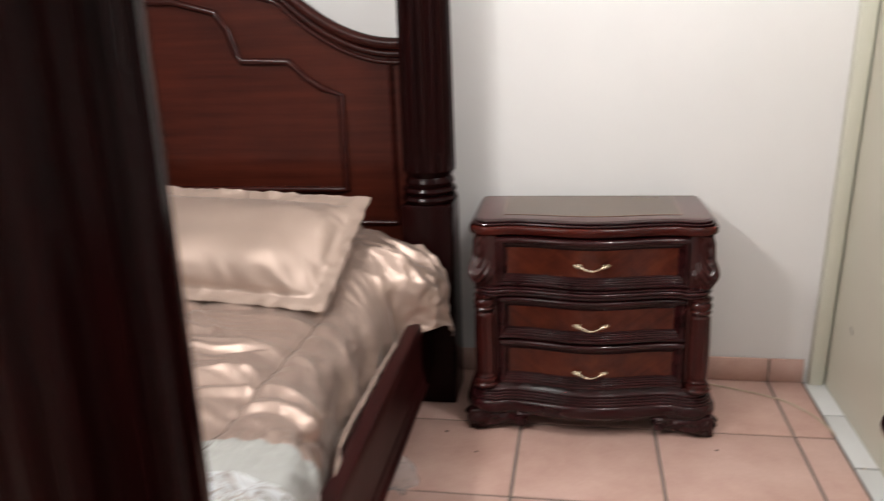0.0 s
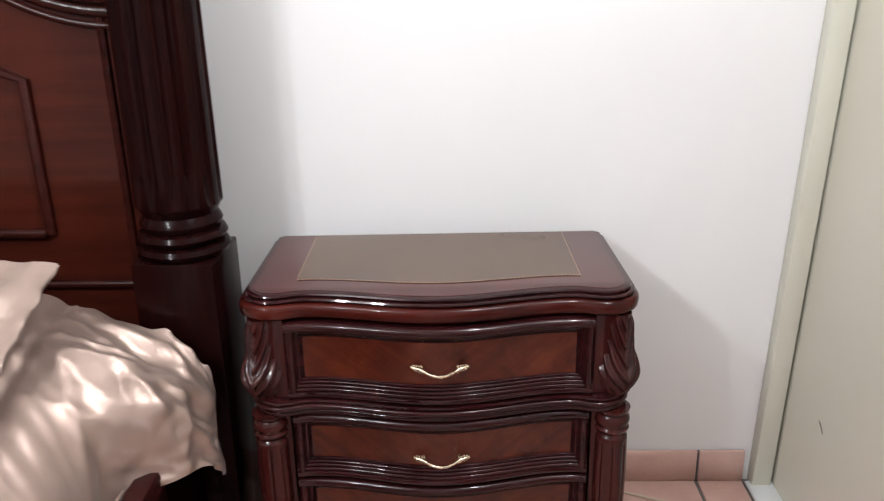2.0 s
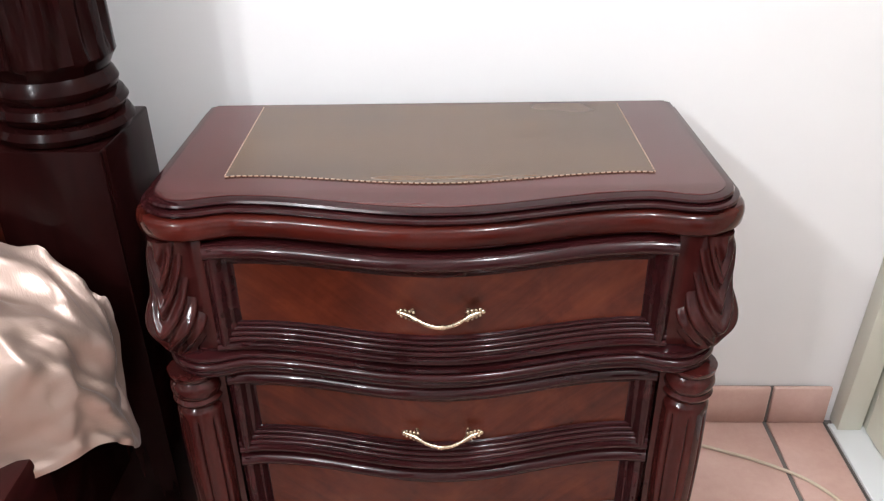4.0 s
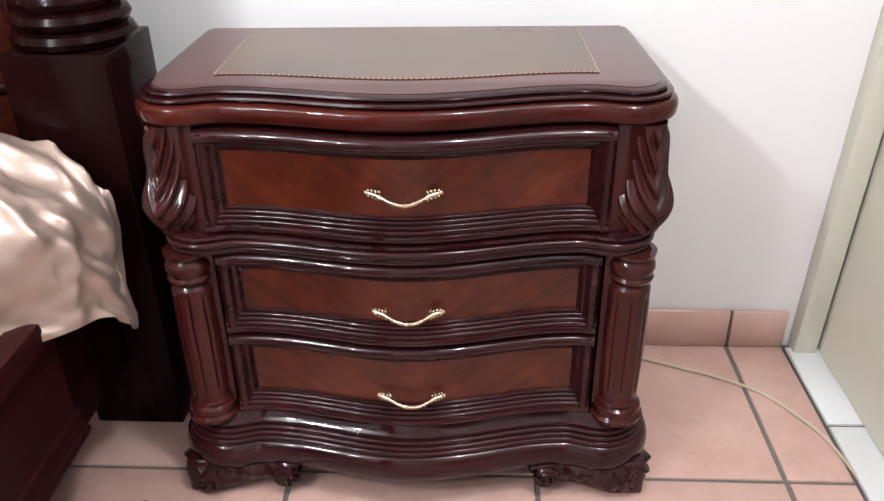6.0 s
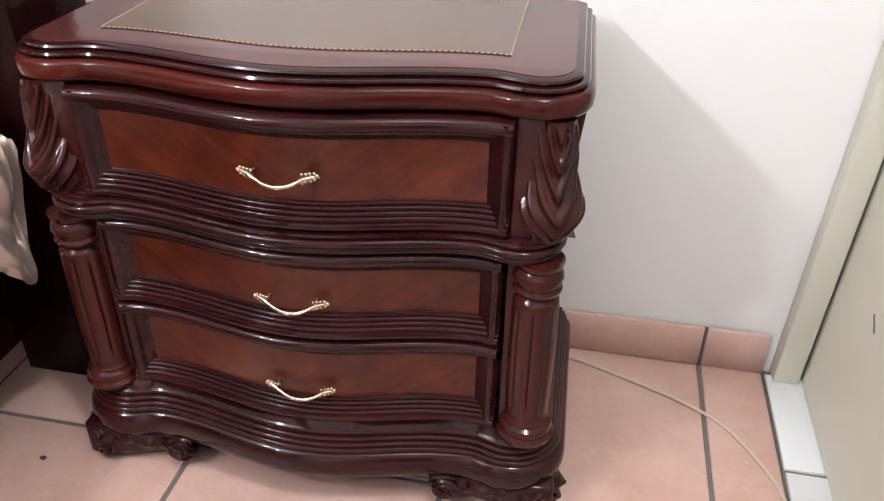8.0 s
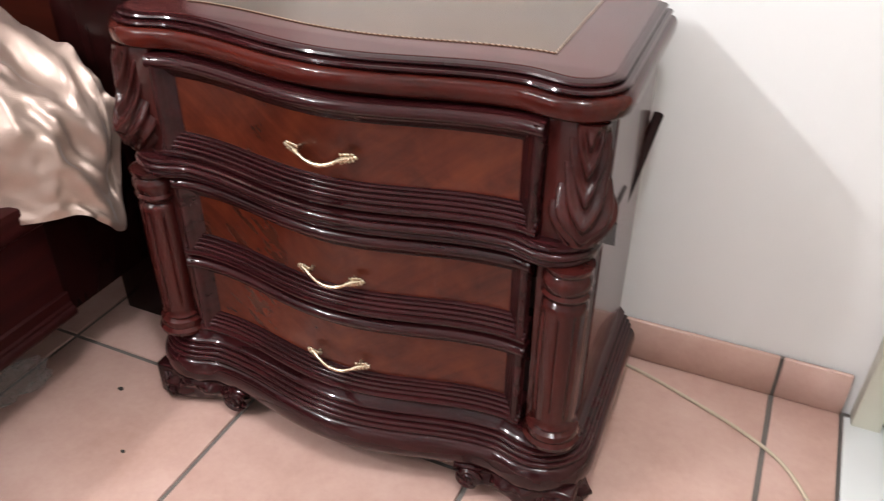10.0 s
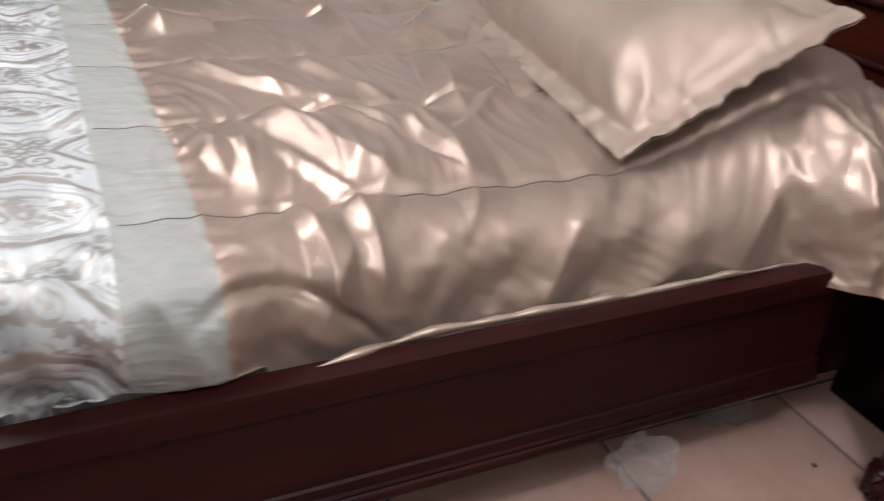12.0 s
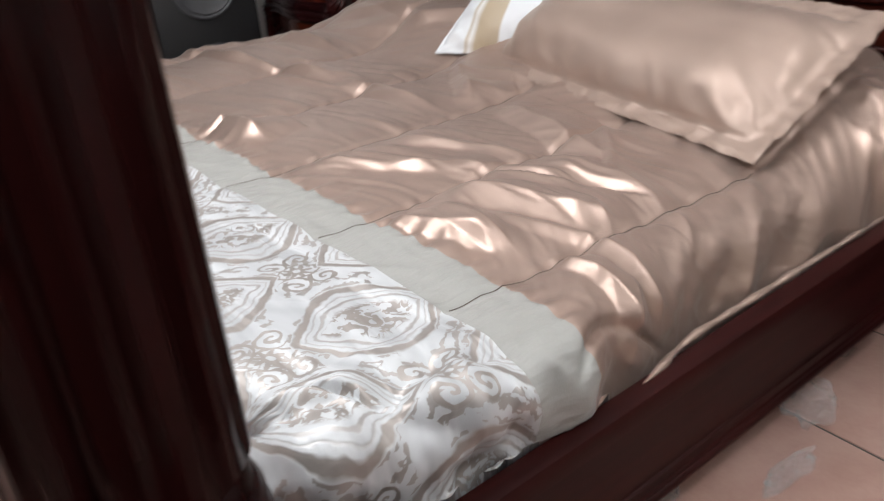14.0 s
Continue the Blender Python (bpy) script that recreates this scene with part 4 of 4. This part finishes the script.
    if over > 0.05 and b > -2.06:
        # it lies on the rail's upper edge and never hangs past it
        x = min(x, -1.186 + 0.010 * noise.noise(Vector((b * 11, A * 8, 6))))
        if x > -1.232:
            z = max(z, 0.4095 + 0.004 * noise.noise(Vector((b * 23, A * 9, 2))) + 0.003)
    return (x, y + h * ny, max(z, 0.06))


def cloth(name, material, b0, b1, na, nb, parent, label):
    bm = bmesh.new()
    rows, uvs = [], []
    for i in range(nb + 1):
        b = b0 + (b1 - b0) * i / nb
        row, uv = [], []
        for j in range(na + 1):
            t = j / na
            a = -1.20 + (2.41 + 0.17 * smoothstep(-1.30, -1.60, b)) * (t ** 0.86)
            row.append(cloth_point(a, b))
            uv.append((a + BED_X + 2.30, b))
        rows.append(row)
        uvs.append(uv)
    made = grid(bm, rows, uvs=uvs)
    return part(name, bm, material, parent, label, 180)


comforter = empty("comforter", pose(0, 0, 0), "taupe satin comforter with grey band and white damask foot panel, creased", "comforter")
cloth("satin_panel", SATIN, HEAD_Y, -1.560, 340, 310, comforter, "creased taupe satin, quilted lengthwise")
cloth("band", BAND, -1.560, -1.680, 340, 30, comforter, "grey-green band across the bed")
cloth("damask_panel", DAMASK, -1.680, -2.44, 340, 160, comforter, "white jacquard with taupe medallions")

hem = bmesh.new()
line, thick = [], []
for i in range(91):
    b = -1.47 + 0.92 * i / 90
    n1, n2 = noise.noise(Vector((b * 6, 1, 2))), noise.noise(Vector((b * 17, 4, 2)))
    line.append((-1.247 + 0.008 * n1 + 0.004 * n2 + 0.035 * smoothstep(-1.25, -1.5, b), b, 0.404 + 0.010 * n1 + 0.005 * n2))
    thick.append((0.0065 + 0.004 * n2) * smoothstep(0, 8, i) * (1 - 0.7 * smoothstep(60, 90, i)) + 0.0005)
tube(hem, line, thick, 10)
part("hem", hem, SATIN, comforter, "rolled paler hem along the rail", 180)

for k in range(4):
    a = 0.945 - 0.375 * k
    bm = bmesh.new()
    tube(bm, [tuple(Vector(cloth_point(a, -1.67 + 0.82 * i / 160)) + Vector((0, 0, 0.0004))) for i in range(161)], 0.0013, 6)
    part("seam", bm, THREAD, comforter, "dark quilting seam")


# ---- pillows ----
def pillow(name, material, corners, puff, flange, label, frill=0.0055, seed=0.0, category="pillow"):
    """corners: lower left, lower right, upper right, upper left; a stuffed middle with a flat flange round it."""
    ll, lr, ur, ul = (Vector(c) for c in corners)
    normal = ((lr - ll).cross(ul - ll)).normalized()
    N, M = 90, 60
    bm = bmesh.new()
    width, height = (lr - ll).length, (ul - ll).length

    def at(s, t, face):
        p = ll.lerp(lr, s).lerp(ul.lerp(ur, s), t)
        ds, dt = min(s, 1 - s) * width, min(t, 1 - t) * height
        edge = min(ds, dt)
        inx, iny = max(0.0, ds - flange), max(0.0, dt - flange)
        bulge = puff * (min(1, inx / 0.20) * (2 - min(1, inx / 0.20))) ** 0.62 * (min(1, iny / 0.17) * (2 - min(1, iny / 0.17))) ** 0.62
        crease = 0.010 * noise.noise(Vector((s * 5 + seed, t * 5, 1))) * min(1, inx / 0.05) * min(1, iny / 0.05)
        corner = math.exp(-((ds - flange) / 0.16) ** 2 - ((dt - flange) / 0.16) ** 2)
        crease += 0.016 * corner * (ridge((s * width + t * height) * 9, (s * width - t * height) * 3, seed) - 0.4) * min(1, inx / 0.04) * min(1, iny / 0.04)
        crease -= 0.020 * math.exp(-((s - 0.42) / 0.30) ** 2 - ((t - 0.62) / 0.25) ** 2)
        near = math.exp(-(max(0.0, min(ds, dt) - flange) / 0.05) ** 2)
        crease += 0.0035 * near * math.sin((s * width + t * height) * 60 + 5 * noise.noise(Vector((s * 9, t * 9, seed)))) * min(1, edge / flange)
        ruff = frill * 1.7 * (1 - min(1, edge / flange)) * (noise.noise(Vector((s * width * 34 + seed, t * height * 34, 0.5))) + 0.5 * noise.noise(Vector((s * width * 80, t * height * 80, seed))))
        return p + normal * ((bulge + crease) * face + ruff + 0.004 * face)

    for face in (1, -0.45):
        rows = [[at(i / N, j / M, face) for j in range(M + 1)] for i in range(N + 1)]
        uvs = [[(i / N * width, j / M * height) for j in range(M + 1)] for i in range(N + 1)]
        grid(bm, rows, uvs=uvs)
    bmesh.ops.remove_doubles(bm, verts=bm.verts, dist=0.0001)
    return thing(name, bm, material, label, category, smooth=180)


pillow("pillow", PILLOW_SATIN, [(-2.44, -0.735, 0.575), (-1.415, -0.865, 0.560), (-1.365, -0.455, 0.800), (-2.40, -0.38, 0.835)], 0.095, 0.045, "champagne satin pillow with flat flange, leaning on the headboard", seed=1.0)
pillow("pillow", STRIPES, [(-2.62, -0.78, 0.590), (-2.18, -0.52, 0.60), (-2.28, -0.27, 0.87), (-2.69, -0.40, 0.85)], 0.085, 0.012, "white pillow with beige stripes beside the satin pillow", 0.001, 4.0)

# ---- plastic film under the rail ----
def crumple(cx, cy, sx, sy, sz, seed):
    bm = bmesh.new()
    bmesh.ops.create_icosphere(bm, subdivisions=5, radius=1.0)
    for v in bm.verts:
        p = v.co.copy()
        n = noise.noise(p * 1.7 + Vector((seed, 0, 0))) * 0.45 + (1 - 2 * abs(noise.noise(p * 3.9 + Vector((0, seed, 0))))) * 0.22 + (1 - 2 * abs(noise.noise(p * 9 + Vector((0, 0, seed))))) * 0.08
        p *= 0.85 + n
        v.co = Vector((cx + p.x * sx, cy + p.y * sy, max(0.001, sz * 0.7 + p.z * sz)))
    return bm


def plastic_bag(cx, cy, sx, sy, sz, seed, label):
    ob = thing("plastic_bag", crumple(cx, cy, sx, sy, sz, seed), PLASTIC, label, "plastic bag", smooth=25)
    ob.visible_shadow = False
    return ob


plastic_bag(-1.225, -0.835, 0.048, 0.062, 0.042, 2.0, "crumpled clear plastic bag on the floor tiles beside the bed")
plastic_bag(-1.150, -1.03, 0.022, 0.085, 0.012, 5.0, "strip of crumpled clear plastic film on the floor tiles")
plastic_bag(-1.315, -0.575, 0.035, 0.060, 0.022, 9.0, "small crumpled clear plastic bag under the bed rail")
plastic_bag(-1.275, -1.27, 0.018, 0.03, 0.012, 12.0, "flattened clear plastic film under the bed rail")

for x, y, r in ((-1.135, -0.50, 0.004), (-0.262, -0.53, 0.0035), (-1.02, -0.62, 0.003)):
    bm = bmesh.new()
    bmesh.ops.create_icosphere(bm, subdivisions=2, radius=r)
    for v in bm.verts:
        v.co = v.co * (1 + 0.5 * noise.noise(v.co * 300)) * 1.0
        v.co = Vector((v.co.x * 1.5 + x, v.co.y + y, max(0.0, v.co.z * 0.5 + r * 0.4)))
    thing("crumb", bm, CRUMB, "tiny dark crumb of dirt on a floor tile", "crumb")


# ---- dresser by the east wall ----
def dresser():
    ob = empty("dresser", pose(-0.062, -1.81, 0), "dark carved mahogany dresser standing against the wall", "dresser")
    L, D = 1.45, 0.185
    body = boxed(-D + 0.02, D - 0.005, -L + 0.03, -0.03, 0.09, 0.86, bevel=0.006)
    part("body", body, BED_POST, ob)
    top = bmesh.new()
    path = [(D, -L), (-D + 0.03, -L), (-D, -L + 0.03), (-D, -0.03), (-D + 0.03, 0.0), (D, 0.0)][::-1]
    slab(top, path, [(-0.02, 0.862), (0.0, 0.862)] + half_round(0.863, 0.885, 0.014, 0.012, 6) + [(0.012, 0.887), (0.004, 0.897), (-0.01, 0.90)])
    part("top", top, MOULDING, ob)
    waist = bmesh.new()
    slab(waist, path, [(-0.02, 0.774)] + half_round(0.775, 0.825, 0.020, 0.026, 8) + [(0.004, 0.830), (-0.005, 0.850), (0.002, 0.861), (-0.02, 0.8615)])
    part("cornice", waist, MOULDING, ob)
    foot = bmesh.new()
    slab(foot, path, [(-0.02, 0.0), (0.012, 0.0), (0.016, 0.05), (0.006, 0.09), (-0.02, 0.095)])
    part("base", foot, MOULDING, ob)
    for k in range(3):
        for z in (0.14, 0.38, 0.62):
            d = part("drawer", boxed(-D + 0.008, -D + 0.03, -0.08 - 0.43 * (k + 1) + 0.02, -0.08 - 0.43 * k, z, z + 0.17, bevel=0.008), COLUMN, ob)
            bm = bmesh.new()
            tube(bm, [(-D + 0.008, -0.08 - 0.43 * k - 0.16 - 0.012 * i, z + 0.09 - 0.01 * math.sin(math.pi * i / 8)) if i in (0, 8) else (-D - 0.012, -0.08 - 0.43 * k - 0.16 - 0.012 * i, z + 0.09 - 0.01 * math.sin(math.pi * i / 8)) for i in range(9)], 0.0035, 8)
            part("handle", bm, BRASS, d)
    return ob


dresser()


# ---- wardrobe along the west wall ----
# dark furniture stands here; unseen height and length added to darken the satin's reflections
def wardrobe():
    ob = empty("wardrobe", pose(ROOM_W + 0.006, -1.16, 0), "tall dark lacquered wardrobe standing against the wall beyond the bed", "wardrobe")
    L, D, H = 2.30, 0.56, 2.08
    part("body", boxed(0.0, D - 0.022, -L, 0.0, 0.08, H, bevel=0.004), BED_POST, ob)
    path = [(0.0, 0.0), (D, 0.0), (D, -L), (0.0, -L)][::-1]
    crown = bmesh.new()
    slab(crown, path, [(-0.02, H + 0.001), (0.006, H + 0.001)] + half_round(H + 0.002, H + 0.03, 0.02, 0.01, 6) + [(0.035, H + 0.05), (-0.02, H + 0.052)])
    part("cornice", crown, MOULDING, ob)
    plinth = bmesh.new()
    slab(plinth, path, [(-0.03, 0.0), (0.004, 0.0), (0.004, 0.06), (-0.006, 0.078), (-0.03, 0.079)])
    part("plinth", plinth, MOULDING, ob)
    wide = L / 4
    for k in range(4):
        y1 = -wide * k - 0.004
        y0 = -wide * (k + 1) + 0.004
        door = part("door", boxed(D - 0.020, D, y0, y1, 0.09, H - 0.01, bevel=0.004), BED_POST, ob, "dark lacquered wardrobe door")
        part("panel", boxed(D + 0.0005, D + 0.008, y0 + 0.09, y1 - 0.09, 0.20, H - 0.12, bevel=0.006), BED_POST, door)
        grip = bmesh.new()
        y = y0 + 0.04 if k % 2 == 0 else y1 - 0.04
        tube(grip, [(D, y, 0.94), (D + 0.025, y, 0.95), (D + 0.025, y, 1.09), (D, y, 1.10)], 0.005, 8)
        part("handle", grip, BRASS, door, "slim brass bar handle")
    return ob


wardrobe()


# ---- loudspeaker at the far side of the bed ----
def loudspeaker():
    ob = empty("loudspeaker", pose(-4.30, -0.92, 0, 0, 0, 90), "black floor-standing loudspeaker with a round woofer", "loudspeaker")
    part("cabinet", boxed(-0.24, 0.24, -0.20, 0.20, 0.0, 1.0, bevel=0.015), BLACK, ob)
    for z, r in ((0.70, 0.155), (0.28, 0.155)):
        bm = bmesh.new()
        lathe(bm, 0, 0, [(r, 0.0), (r, 0.012), (r * 0.95, 0.014), (r * 0.90, 0.006), (r * 0.86, 0.012), (r * 0.80, 0.006), (r * 0.3, 0.003), (0.3 * r, 0.012), (0.05 * r, 0.020)], 40)
        bmesh.ops.transform(bm, matrix=Matrix.Translation((0, -0.2, z)) @ Euler((radians(90), 0, 0)).to_matrix().to_4x4(), verts=bm.verts)
        part("woofer", bm, RUBBER, ob, "round grey-rimmed speaker cone")
    return ob


loudspeaker()


# ---- floor tiles, threshold and baseboard pieces ----
def tile_mesh(w, d, high=0.006, edge=0.0025):
    bm = bmesh.new()
    rows = []
    for z, e in ((-high, 0.0), (-edge, 0.0), (-edge * 0.3, edge * 0.3), (0.0, edge)):
        rows.append([(-w / 2 + e, -d / 2 + e, z), (w / 2 - e, -d / 2 + e, z), (w / 2 - e, d / 2 - e, z), (-w / 2 + e, d / 2 - e, z)])
    made = grid(bm, rows, close=True)
    bm.faces.new(made[-1])
    return bm


def cuts(lo, hi, line):
    """Joint lines between lo and hi, with the ends."""
    k = math.ceil((lo - line) / PITCH)
    inner = []
    while line + k * PITCH < hi - 0.01:
        if line + k * PITCH > lo + 0.01:
            inner.append(line + k * PITCH)
        k += 1
    return [lo] + inner + [hi]


MESHES = {}


def lay(name, x0, x1, y0, y1, material, parent, z=0.0):
    w, d = round(x1 - x0 - JOINT, 3), round(y1 - y0 - JOINT, 3)
    if (w, d, material.name) not in MESHES:
        MESHES[w, d, material.name] = finish(name, tile_mesh(w, d), material, 50)
    ob = new(name, MESHES[w, d, material.name])
    ob.parent = parent
    ob.location = ((x0 + x1) / 2, (y0 + y1) / 2, z + random.uniform(-0.0006, 0.0006))


xs = cuts(ROOM_W, 0.125, 0.0)
ys = cuts(ROOM_S, 0.0, -0.412)
for x0, x1 in zip(xs, xs[1:]):
    for y0, y1 in zip(ys, ys[1:]):
        lay("tile", x0, x1, y0, 0.008 if y1 == 0.0 else y1, TILE, floor)
threshold = structure("threshold", boxed(0.124, 0.31, DOOR_END, 0.0, -0.02, 0.001), GROUT, "strip of white threshold tiles under the door", "threshold")
for y0, y1 in ((-0.265, -0.005), (-0.60, -0.265), (DOOR_END, -0.60)):
    lay("tile", 0.122, 0.205, y0, y1, THRESHOLD, threshold, 0.0075)
baseboard = structure("baseboard", boxed(ROOM_W, 0.118, 0.0045, 0.0135, -0.01, 0.088), GROUT, "terracotta tile baseboard along the white wall", "baseboard")
for x0, x1 in zip(xs, xs[1:]):
    w = round(x1 - x0 - 0.007, 3)
    if ("b", w) not in MESHES:
        MESHES["b", w] = finish("tile", boxed(-w / 2, w / 2, 0.0, 0.010, 0.004, 0.096, bevel=0.002, segments=1), TILE, 50)
    ob = new("tile", MESHES["b", w])
    ob.parent = baseboard
    ob.location = ((x0 + x1) / 2, -0.003, -0.003)
